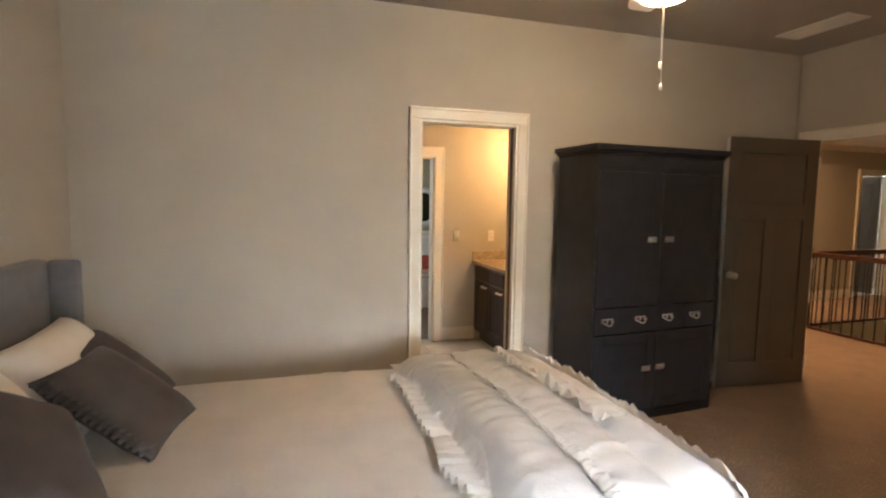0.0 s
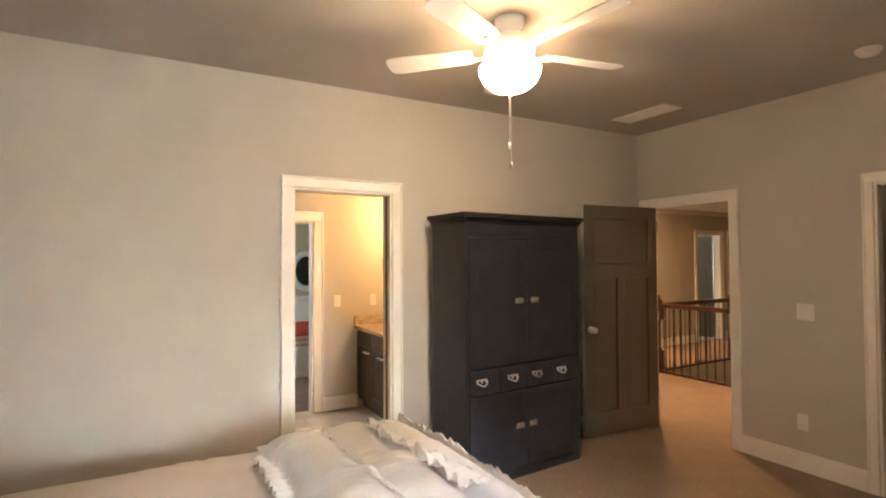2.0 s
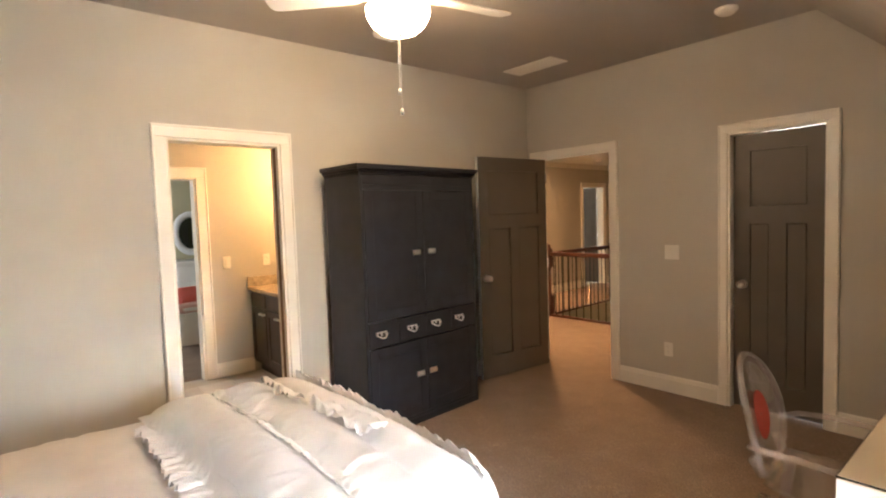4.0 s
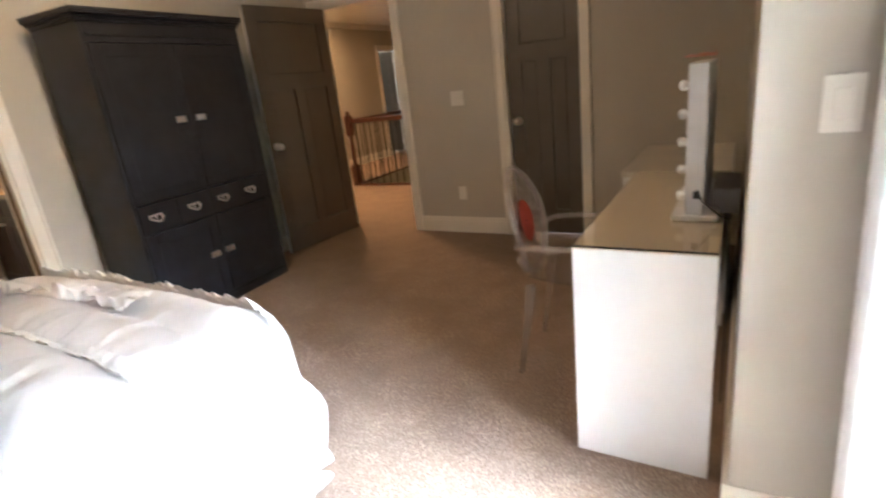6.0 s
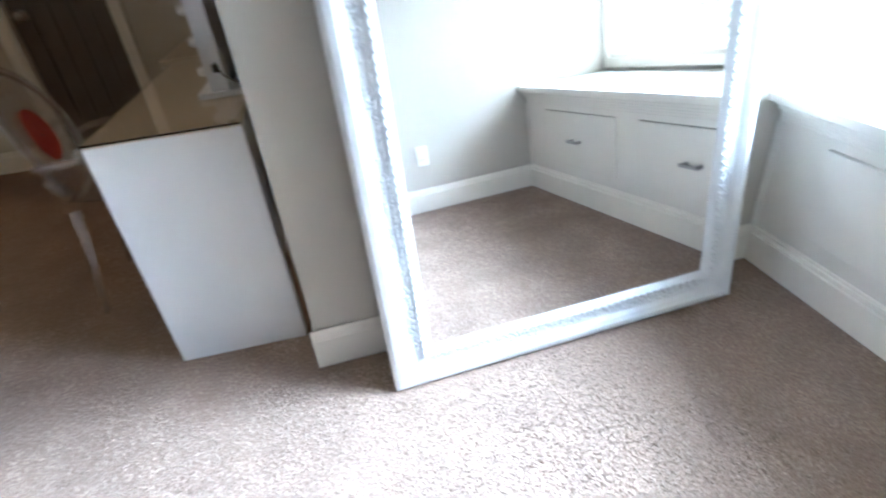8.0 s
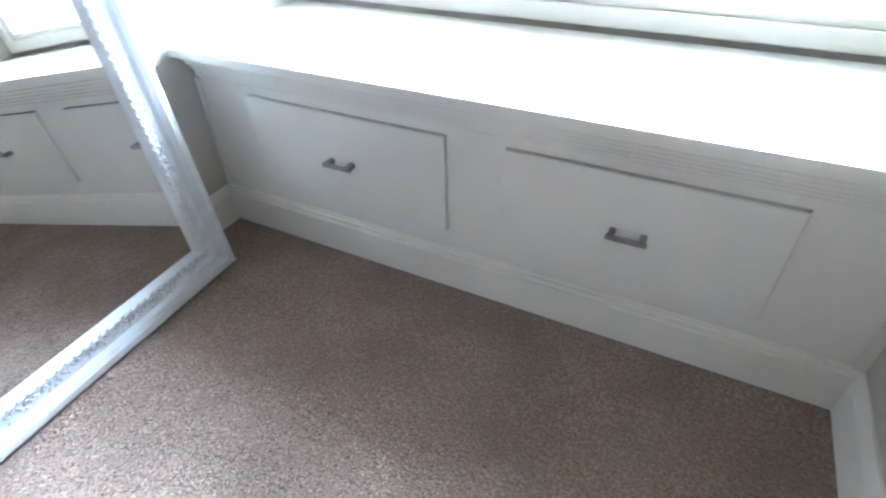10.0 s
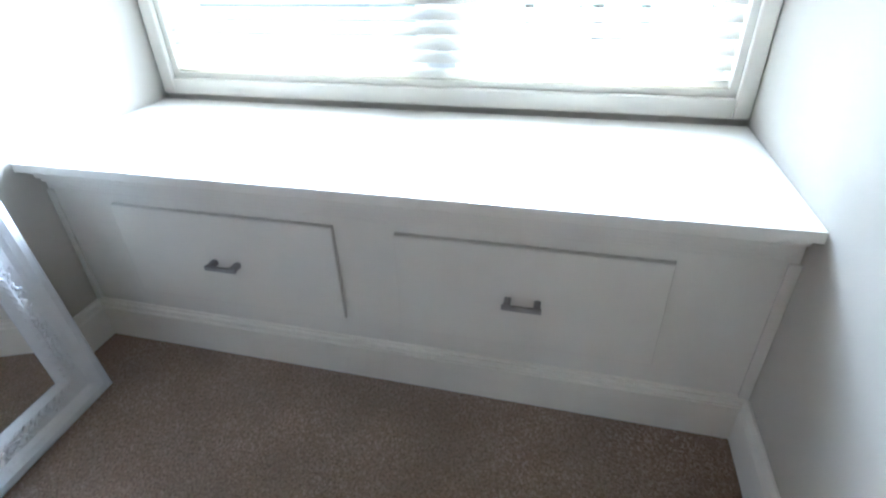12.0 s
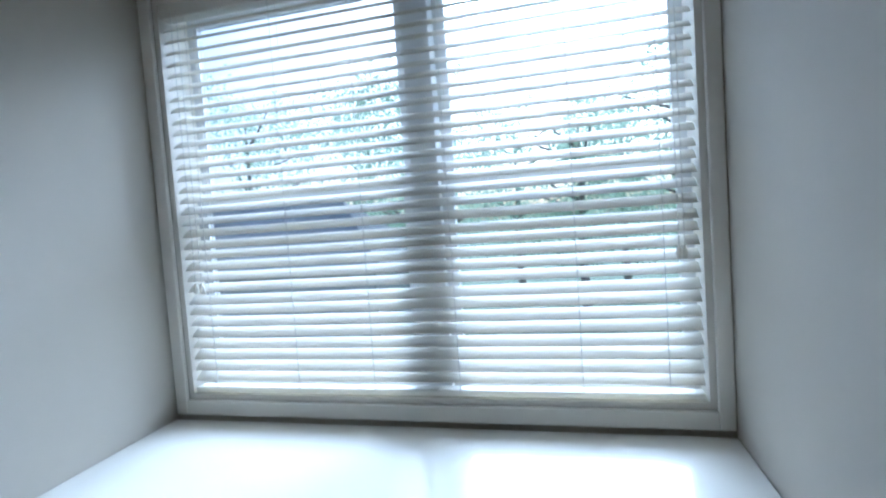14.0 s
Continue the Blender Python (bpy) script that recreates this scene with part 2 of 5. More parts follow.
def floor_poly():
    return prism([(XW - 0.12, YS - 0.12), (AWX - 0.12, YS - 0.12), (AWX - 0.12, -6.0), (ex(-6.0) + 0.12, -6.0), (ex(YS) + 0.14, YS - 0.12), (0.12, YS - 0.12), (0.12, 0.12), (XW - 0.12, 0.12)], -0.2, 0)


solid("floor", floor_poly(), CARPET, "beige cut-pile carpet over the bedroom floor", "floor", "structure")
solid("floor_bath", prism([(-4.4, 0.12), (-1.5, 0.12), (-1.5, 1.92), (-4.4, 1.92)], -0.2, -0.006), GROUT, "pale tiled bathroom floor", "floor", "structure")
solid("floor_far_room", prism([(-4.6, 1.92), (-0.9, 1.92), (-0.9, 4.6), (-4.6, 4.6)], -0.2, 0), CARPET, "beige carpet in the far bedroom", "floor", "structure")
hall = bmesh.new()
for r in ((0.12, 2.0, -2.0, HN + 0.1), (2.0, 7.2, 1.34, HN + 0.1)):
    add_box(hall, *r, -0.3, 0)
solid("floor_hall", hall, CARPET, "beige carpet along the upstairs hall", "floor", "structure")
solid("floor_lower", box(2.0, 7.2, -2.0, 1.4, -2.8, -2.6), STAIRWALL, "pale lower floor under the stairwell", "floor", "structure")
solid("ceiling", box(XW - 0.12, 0.12, -6.0, 0.12, H, H + 0.15), CEIL, "greige painted bedroom ceiling", "ceiling", "structure")
solid("ceiling_bath", box(-4.42, -1.5, 0.12, 1.92, 2.5, 2.7), CEIL, "painted bathroom ceiling", "ceiling", "structure")
solid("ceiling_far_room", box(-4.62, -0.9, 1.92, 4.6, 2.6, 2.7), CEIL, "painted ceiling of the far bedroom", "ceiling", "structure")
solid("ceiling_hall", box(0.12, 7.2, -2.1, HN + 0.1, 2.46, 2.6), WHITE, "white hall ceiling", "ceiling", "structure")

def slope_part(bm, x0, x1, pts):
    """A solid between x0 and x1 with its outline given in y and z."""
    lo = [bm.verts.new((x0, y, z)) for y, z in pts]
    hi = [bm.verts.new((x1, y, z)) for y, z in pts]
    bm.faces.new(lo)
    bm.faces.new(hi[::-1])
    for i in range(len(pts)):
        j = (i + 1) % len(pts)
        bm.faces.new((lo[i], lo[j], hi[j], hi[i]))


# the roof's slope comes down to a knee wall on both sides of the dormer
SY, KZ, DZ = -2.45, 1.70, 2.42
GR = (H - KZ) / (SY - YS)
DY = SY - (H - DZ) / GR
bm = bmesh.new()
slope_part(bm, ex(YS) + 0.001, 0.0, [(SY, H), (YS, KZ), (YS, KZ + 0.15), (SY - 0.15, H + 0.01)])
slope_part(bm, XW, AWX - 0.001, [(SY, H), (YS, KZ), (YS, KZ + 0.15), (SY - 0.15, H + 0.01)])
slope_part(bm, AWX - 0.001, ex(YS) + 0.001, [(SY, H), (DY, DZ), (DY - 0.1, DZ + 0.08), (SY - 0.15, H + 0.01)])
solid("ceiling_slope", bm, CEIL, "greige painted sloping ceiling under the roof", "ceiling", "structure")
solid("ceiling_dormer", box(AWX - 0.12, ex(YS) + 0.26, -6.0, DY, DZ, DZ + 0.1), CEIL, "greige painted dormer ceiling", "ceiling", "structure")
bm = bmesh.new()
for x0, x1 in ((ex(YS), ex(YS) + 0.1), (AWX - 0.1, AWX)):
    slope_part(bm, x0, x1, [(DY, DZ), (YS, KZ), (YS, DZ)])
solid("wall_dormer_cheek", bm, WALL, "greige painted dormer cheeks", "wall", "structure")

BX0, BX1, BH = -3.335, -2.62, 2.043       # bathroom opening
HY0, HY1, HH = -0.94, -0.115, 2.045     # hall opening
CY0, CY1, CH = -2.525, -1.912, 2.05     # closet opening
solid("wall_north", boxes((XW - 0.12, BX0, 0, 0.12, 0, H), (BX1, 0.12, 0, 0.12, 0, H), (BX0, BX1, 0, 0.12, BH, H)), WALL, "greige painted bedroom wall with the bathroom opening", "wall", "structure")
solid("wall_east", boxes((0, 0.12, HY1, 0, 0, H), (0, 0.12, CY1, HY0, 0, H), (0, 0.12, YS - 0.12, CY0, 0, H), (0, 0.12, HY0, HY1, HH, H), (0, 0.12, CY0, CY1, CH, H)), WALL, "greige painted bedroom wall with hall and closet doors", "wall", "structure")
solid("wall_south", boxes((-2.4, 0, YS - 0.12, YS, 0, H)), WALL, "greige painted wall behind the desk", "wall", "structure")
solid("wall_alcove_east", prism([(ex(YS), YS), (ex(-6.0), -6.0), (ex(-6.0) + 0.12, -6.0), (-2.4, YS - 0.12), (-2.4, YS)], 0, H), WALL, "greige painted side wall of the window alcove", "wall", "structure")
solid("wall_south_west", boxes((XW, AWX - 0.12, YS - 0.12, YS, 0, H)), WALL, "greige painted wall beside the alcove", "wall", "structure")
solid("wall_alcove_west", boxes((AWX - 0.12, AWX, -6.0, YS, 0, H)), WALL, "greige painted side wall of the window alcove", "wall", "structure")
solid("wall_west", boxes((XW - 0.12, XW, YS - 0.12, 0, 0, H)), WALL, "greige painted wall behind the headboard", "wall", "structure")
WX0, WX1, WZ0, WZ1 = -4.382, -2.527, 0.704, 2.21
solid("wall_window", boxes((AWX, WX0, -6.0, YWIN, 0, H), (WX1, ex(YWIN), -6.0, YWIN, 0, H), (WX0, WX1, -6.0, YWIN, 0, WZ0), (WX0, WX1, -6.0, YWIN, WZ1, H)), WALL, "greige painted alcove wall round the window", "wall", "structure")
# bathroom, far room and hall shells
FX0, FX1, FY = -3.55, -2.707, 1.80
solid("wall_bath_back", boxes((-4.42, FX0, FY, 1.92, 0, 2.6), (FX1, -1.5, FY, 1.92, 0, 2.6), (FX0, FX1, FY, 1.92, 1.955, 2.6)), WALL, "warm lit greige bathroom wall with a doorway", "wall", "structure")
solid("wall_bath_east", box(-1.62, -1.5, 0.12, FY, 0, 2.6), WALL, "greige bathroom wall behind the vanity", "wall", "structure")
solid("wall_bath_west", box(-4.42, -4.3, 0.12, FY, 0, 2.6), WALL, "greige bathroom end wall", "wall", "structure")
solid("wall_far_back", box(-4.62, -0.9, 4.5, 4.6, 0, 2.7), PALEGREEN, "pale green wall of the far bedroom", "wall", "structure")
solid("wall_far_east", box(-1.0, -0.9, 1.92, 4.5, 0, 2.7), PALEGREEN, "pale green wall of the far bedroom", "wall", "structure")
solid("wall_far_west", box(-4.62, -4.5, 1.92, 4.5, 0, 2.7), PALEGREEN, "pale green wall of the far bedroom", "wall", "structure")
HD0, HD1 = 4.80, 5.52
solid("wall_hall_north", boxes((0.12, HD0, HN, HN + 0.12, 0, 2.6), (HD1, 7.2, HN, HN + 0.12, 0, 2.6), (HD0, HD1, HN, HN + 0.12, 2.03, 2.6)), WALL, "warm lit hall wall with a doorway", "wall", "structure")
solid("wall_hall_west", box(0.0, 0.12, 0.12, HN + 0.12, 0, 2.6), WALL, "greige hall wall beside the bedroom door", "wall", "structure")
solid("wall_far_south", boxes((-1.5, -0.9, FY, 1.92, 0, 2.7), (-4.62, -4.42, FY, 1.92, 0, 2.7)), PALEGREEN, "pale green wall of the far bedroom", "wall", "structure")
solid("wall_hall_east", box(7.2, 7.3, -2.1, HN + 0.12, -2.8, 2.6), WALL, "greige wall at the end of the hall", "wall", "structure")
solid("wall_hall_south", box(0.12, 7.2, -2.1, -2.0, -2.8, 2.6), WALL, "greige wall on the far side of the stairwell", "wall", "structure")
solid("wall_stairwell", boxes((2.0, 7.2, 1.30, 1.34, -2.6, -0.005), (1.96, 2.0, -2.0, 1.34, -2.6, -0.3)), STAIRWALL, "pale painted side of the stairwell", "wall", "structure")
solid("wall_hall_room", boxes((4.2, 6.2, 4.2, 4.3, 0, 2.6), (4.2, 4.3, HN + 0.12, 4.2, 0, 2.6), (6.2, 6.3, HN + 0.12, 4.3, 0, 2.6), (4.2, 6.3, HN + 0.12, 4.3, 2.6, 2.7), (4.2, 6.3, HN + 0.12, 4.3, -0.1, 0)), WALL, "greige walls of the room beyond the hall", "wall", "structure")


def baseboard(a, b, inward, h=0.14, z=0.0, parent_kind="structure", name="baseboard"):
    """A profiled skirting from a to b in the plan; inward is the side that faces the room."""
    a, b = Vector((*a, 0)), Vector((*b, 0))
    n = Vector((*inward, 0)).normalized()
    prof = [(0, 0), (0.015, 0), (0.015, h - 0.035), (0.011, h - 0.025), (0.011, h - 0.012), (0.006, h), (0, h)]
    bm = bmesh.new()
    ends = [[bm.verts.new(p + n * d + Vector((0, 0, z + zz))) for d, zz in prof] for p in (a, b)]
    k = len(prof)
    for i in range(k):
        j = (i + 1) % k
        bm.faces.new((ends[0][i], ends[0][j], ends[1][j], ends[1][i]))
    bm.faces.new(ends[0])
    bm.faces.new(ends[1][::-1])
    return solid(name, bm, WHITE, "white painted skirting board", "baseboard", "structure")


baseboard((XW, 0), (BX0 - 0.075, 0), (0, -1))
baseboard((BX1 + 0.1, 0), (0, 0), (0, -1))
baseboard((0, CY1 + 0.07), (0, HY0 - 0.065), (-1, 0))
baseboard((0, YS), (0, CY0 - 0.06), (-1, 0))
baseboard((ex(YS), YS), (0, YS), (0, 1))
baseboard((ex(YS), YS + 0.015), (ex(-5.17), -5.17), (-1, -0.052))
baseboard((AWX, YS), (AWX, -5.17), (1, 0))
baseboard((XW, YS), (AWX - 0.0, YS), (0, 1))
baseboard((XW, YS), (XW, 0), (1, 0))
baseboard((FX1 + 0.1, FY), (-2.24, FY), (0, -1))
baseboard((0.12, HN), (HD0 - 0.08, HN), (0, -1))
baseboard((HD1 + 0.08, HN), (7.2, HN), (0, -1))


def casing(name, axis, face, a0, a1, top, w, side, label="white painted door casing"):
    """Door trim round an opening, on the face of a wall; axis is the one along which the wall runs; side is -1 or 1, the way it stands out."""
    d0, d1 = (face, face + side * 0.018) if side > 0 else (face + side * 0.018, face)
    rows = [(a0 - w, a0, 0, top), (a1, a1 + w, 0, top), (a0 - w, a1 + w, top, top + w)]
    bead = [(a0 - w + 0.003, a0 - w + 0.016, 0.003, top + w - 0.017), (a1 + w - 0.016, a1 + w - 0.003, 0.003, top + w - 0.017), (a0 - w + 0.003, a1 + w - 0.003, top + w - 0.016, top + w - 0.003)]
    bm = bmesh.new()
    for out, group in ((0.0, rows), (0.008, bead)):
        for p, q, z0, z1 in group:
            if out:
                e0, e1 = (d1 - 0.002, d1 + out) if side > 0 else (d0 - out, d0 + 0.002)
            else:
                e0, e1 = d0, d1
            if axis == "x":
                add_box(bm, p, q, e0, e1, z0, z1, 0.003, 1)
            else:
                add_box(bm, e0, e1, p, q, z0, z1, 0.003, 1)
    return solid(name, bm, WHITE, label, "door trim", "structure")


def jamb(name, axis, f0, f1, a0, a1, top):
    bm = bmesh.new()
    for p, q, z0, z1 in ((a0, a0 + 0.016, 0, top), (a1 - 0.016, a1, 0, top), (a0 + 0.016, a1 - 0.016, top - 0.016, top)):
        add_box(bm, *((p, q, f0 - 0.003, f1 + 0.003) if axis == "x" else (f0 - 0.003, f1 + 0.003, p, q)), z0, z1)
    return solid(name, bm, WHITE, "white painted door jamb lining", "door trim", "structure")


casing("trim_bath_door", "x", 0, BX0, BX1, BH, 0.08, -1)
jamb("jamb_bath_door", "x", 0, 0.12, BX0, BX1, BH)
POCKET = mat("raw_pine", (0.16, 0.10, 0.055), 0.7, 0.25, 20.0, 0.1, 60, stretch=(1, 1, 0.1))
solid("jamb_pocket_slot", boxes((BX0 + 0.0155, BX0 + 0.0175, 0.038, 0.084, 0, BH - 0.018), (BX1 - 0.0175, BX1 - 0.0155, 0.038, 0.084, 0, BH - 0.018)), POCKET, "dark slot of a pocket door in the bathroom jambs", "door trim", "structure")
casing("trim_hall_door", "y", 0, HY0, HY1, HH, 0.075, -1)
jamb("jamb_hall_door", "y", 0, 0.12, HY0, HY1, HH)
casing("trim_closet_door", "y", 0, CY0, CY1, CH, 0.065, -1)
jamb("jamb_closet_door", "y", 0, 0.12, CY0, CY1, CH)
casing("trim_far_door", "x", FY, FX0, FX1, 1.955, 0.1, -1)
jamb("jamb_far_door", "x", FY, 1.92, FX0, FX1, 1.955)
casing("trim_hall_far_door", "x", HN, HD0, HD1, 2.03, 0.08, -1)
jamb("jamb_hall_far_door", "x", HN, HN + 0.12, HD0, HD1, 2.03)


def craftsman_door(name, w, h, m, label):
    """Three-panel door in its own plane: x along the leaf from the hinge, y its thickness; one wide panel over two tall ones."""
    d = thing(name, label, "door", m)
    t, rec = 0.036, 0.012
    st, top, lock, bot = 0.11, 0.12, 0.12, 0.2
    zl = h * 0.68
    pw = (w - 3 * st) / 2
    part("stiles", boxes((0, st, 0, t, 0, h), (w - st, w, 0, t, 0, h), (st, w - st, 0, t, h - top, h), (st, w - st, 0, t, zl, zl + lock), (st, w - st, 0, t, 0, bot), (st + pw, st + pw + st, 0, t, bot, zl)), DOORM, d)
    for x0, x1, z0, z1 in ((st, w - st, zl + lock, h - top), (st, st + pw, bot, zl), (w - st - pw, w - st, bot, zl)):
        bm = box(x0 - 0.004, x1 + 0.004, rec + 0.003, t - rec - 0.003, z0 - 0.004, z1 + 0.004)
        add_box(bm, x0 + 0.006, x1 - 0.006, rec - 0.005, t - rec + 0.005, z0 + 0.006, z1 - 0.006, 0.003, 1)
        part("panel", bm, DOORM, d)
    kx = w - 0.065
    for sgn in (-1, 1):
        y0 = 0 if sgn < 0 else t
        bm = lathe([(0.0, -0.001), (0.032, -0.001), (0.032, 0.006), (0.012, 0.010), (0.010, 0.03), (0.022, 0.037), (0.029, 0.048), (0.026, 0.062), (0.0, 0.067)], 20)
        part("door_knob", bm, NICKEL, d, "round nickel knob", True, Matrix.Translation((kx, y0, 0.925)) @ Matrix.Rotation(radians(90 if sgn < 0 else -90), 4, "X"))
    part("edge", box(w, w + 0.002, 0.001, t - 0.001, 0.0, h), EDGE, d, "pale unpainted door edge")
    for z in (0.18, h / 2, h - 0.18):
        part("hinge", lathe([(0.0, -0.045), (0.007, -0.045), (0.007, 0.045), (0.0, 0.045)], 10), NICKEL, d, at=Matrix.Translation((-0.004, -0.004, z)))
    return d


leaf_dir = math.degrees(math.atan2(0.075, -0.84))
craftsman_door("hall_door", 0.85, 2.02, pose(-0.025, -0.205, 0.012, 0, 0, leaf_dir) @ Matrix.Scale(-1, 4, (0, 1, 0)) @ pose(0, -0.036, 0), "open taupe three-panel door swung against the bedroom wall")
craftsman_door("closet_door", CY1 - CY0 - 0.04, 2.02, pose(0.092, CY0 + 0.02, 0.010, 0, 0, 90), "closed taupe three-panel closet door with a nickel knob")
craftsman_door("hall_far_door", 0.68, 2.0, pose(HD0 + 0.68, HN + 0.13, 0.012, 0, 0, 100), "open dark taupe door of a room off the hall")

casing("trim_hall_second_door", "x", HN, 5.80, 6.52, 2.03, 0.08, -1)
craftsman_door("hall_second_door", 0.716, 2.02, pose(5.802, HN - 0.006, 0.008), "closed taupe door at the end of the hall")


def plate(name, m, w, h, kind, label):
    """A wall plate lying in its x-z plane and facing -y."""
    p = thing(name, label, "switch" if kind == "switch" else "outlet", m)
    part("cover", box(-w / 2, w / 2, -0.006, 0.001, -h / 2, h / 2, 0.003, 2), PLATE, p)
    gangs = max(1, round(w / 0.06) - 0) if kind == "switch" and w > 0.1 else 1
    for g in range(gangs):
        cx = (g - (gangs - 1) / 2) * 0.046
        if kind == "switch":
            part("rocker", box(cx - 0.016, cx + 0.016, -0.011, -0.005, -0.033, 0.033, 0.002, 1), PLATE, p)
        else:
            for z in (-0.02, 0.02):
                part("socket", box(cx - 0.016, cx + 0.016, -0.009, -0.005, z - 0.014, z + 0.014, 0.003, 1), PLATE, p)
                for sx in (-0.006, 0.006):
                    part("slot", box(cx + sx - 0.001, cx + sx + 0.001, -0.0095, -0.008, z - 0.004, z + 0.005), SLOT, p)
    return p


plate("light_switch", pose(-0.001, -1.488, 1.16, 0, 0, -90), 0.118, 0.118, "switch", "cream double rocker switch on the bedroom wall")
plate("wall_outlet", pose(-0.001, -1.455, 0.357, 0, 0, -90), 0.072, 0.116, "outlet", "cream wall outlet low on the bedroom wall")
plate("light_switch", pose(ex(-3.735) - 0.001, -3.735, 1.166, 0, 0, -87), 0.072, 0.118, "switch", "cream single switch at the alcove corner")
plate("wall_outlet", pose(AWX + 0.001, -4.46, 0.34, 0, 0, 90), 0.072, 0.116, "outlet", "white wall outlet on the alcove wall")
plate("light_switch", pose(-2.46, FY - 0.001, 1.13), 0.075, 0.118, "switch", "cream switch on the bathroom wall")
plate("wall_outlet", pose(-2.06, FY - 0.001, 1.13), 0.072, 0.118, "outlet", "cream outlet over the bathroom counter")


# ---- window and window seat ----
def window():
    w = thing("window_1", "white double window in a flat casing over the bench", "window", kind="structure")
    o = YWIN
    bm = bmesh.new()
    t = 0.02
    add_box(bm, AWX + 0.003, WX0, o, o + t, 0.648, WZ1 + 0.085, 0.003, 1)
    add_box(bm, WX1, ex(YWIN) - 0.004, o, o + t, 0.648, WZ1 + 0.085, 0.003, 1)
    add_box(bm, WX0, WX1, o, o + t, 0.648, WZ0, 0.003, 1)
    add_box(bm, WX0, WX1, o, o + t, WZ1, WZ1 + 0.085, 0.003, 1)
    part("casing", bm, WHITE, w)
    bm = bmesh.new()
    for r in ((WX0, WX0 + 0.02, WZ0, WZ1), (WX1 - 0.02, WX1, WZ0, WZ1), (WX0 + 0.02, WX1 - 0.02, WZ0, WZ0 + 0.02), (WX0 + 0.02, WX1 - 0.02, WZ1 - 0.02, WZ1)):
        add_box(bm, r[0], r[1], o - 0.2, o - 0.001, r[2], r[3])
    part("lining", bm, WHITE, w)
    mid = (WX0 + WX1) / 2 - 0.05
    part("mullion", box(mid - 0.05, mid + 0.05, o - 0.19, o - 0.085, WZ0 + 0.02, WZ1 - 0.02, 0.004), VINYL, w)
    for x0, x1 in ((WX0 + 0.02, mid - 0.05), (mid + 0.05, WX1 - 0.02)):
        for z0, z1, dy in ((WZ0 + 0.02, 1.465, 0.0), (1.425, WZ1 - 0.02, -0.035)):
            y0, y1 = o - 0.15 + dy, o - 0.118 + dy
            f = 0.042
            s = part("sash", boxes((x0, x0 + f, y0, y1, z0, z1), (x1 - f, x1, y0, y1, z0, z1), (x0 + f, x1 - f, y0, y1, z0, z0 + f), (x0 + f, x1 - f, y0, y1, z1 - f, z1)), VINYL, w)
            g = part("pane", box(x0 + f, x1 - f, y0 + 0.013, y0 + 0.019, z0 + f, z1 - f), GLASS, s)
            g.visible_shadow = False
    return w


window()


def blind():
    b = thing("window_blind", "white two-inch slatted blind, lowered, slats tilted half open", "blind")
    x0, x1 = WX0 + 0.026, WX1 - 0.026
    yc = YWIN - 0.032
    part("headrail", box(x0, x1, yc - 0.028, yc + 0.03, WZ1 - 0.075, WZ1 - 0.021, 0.004), BLIND, b)
    part("bottom_rail", box(x0, x1, yc - 0.026, yc + 0.026, WZ0 + 0.024, WZ0 + 0.046, 0.006), BLIND, b)
    tilt = radians(35)
    z = WZ0 + 0.082
    # a slat is slightly crowned and falls towards the room
    bm = bmesh.new()
    k = 5
    rows = []
    for i in range(k):
        s = i / (k - 1) * 2 - 1
        yy, zz = s * 0.0245, 0.0025 * (1 - s * s)
        rows.append((yy * math.cos(tilt) + zz * math.sin(tilt), -yy * math.sin(tilt) + zz * math.cos(tilt)))
    loops = []
    for x in (x0, x1):
        loops.append([bm.verts.new((x, y, zz + 0.0015)) for y, zz in rows] + [bm.verts.new((x, y, zz - 0.0015)) for y, zz in reversed(rows)])
    n = 2 * k
    for i in range(n):
        bm.faces.new((loops[0][i], loops[0][(i + 1) % n], loops[1][(i + 1) % n], loops[1][i]))
    bm.faces.new(loops[0][::-1])
    bm.faces.new(loops[1])
    me = mesh_of(bm, "slat", BLIND)
    while z < WZ1 - 0.095:
        s = new("slat", me)
        s.parent = b
        s.matrix_basis = Matrix.Translation((0, yc, z)) @ pose(0, 0, 0, random.uniform(-1.5, 1.5), random.uniform(-0.06, 0.06), 0)
        z += 0.0425
    for x in (x0 + 0.10, -3.60, -3.294, x1 - 0.10, -3.0, -4.0):
        for dy in (-0.024, 0.024):
            part("ladder_cord", tube([(x, yc + dy, WZ0 + 0.03), (x, yc + dy, WZ1 - 0.05)], 0.0012, 5), CORD, b)
    for x, zl in ((x0 + 0.045, 1.20), (x0 + 0.06, 1.20), (x1 - 0.05, 1.15), (x1 - 0.075, 1.15)):
        part("pull_cord", tube([(x, yc + 0.032, zl), (x, yc + 0.032, WZ1 - 0.05)], 0.0014, 5), CORD, b)
        part("tassel", lathe([(0.0, -0.04), (0.009, -0.038), (0.010, -0.02), (0.004, 0.0), (0.0, 0.002)], 10), BLIND, b, smooth=True, at=Matrix.Translation((x, yc + 0.032, zl)))
    return b


blind()


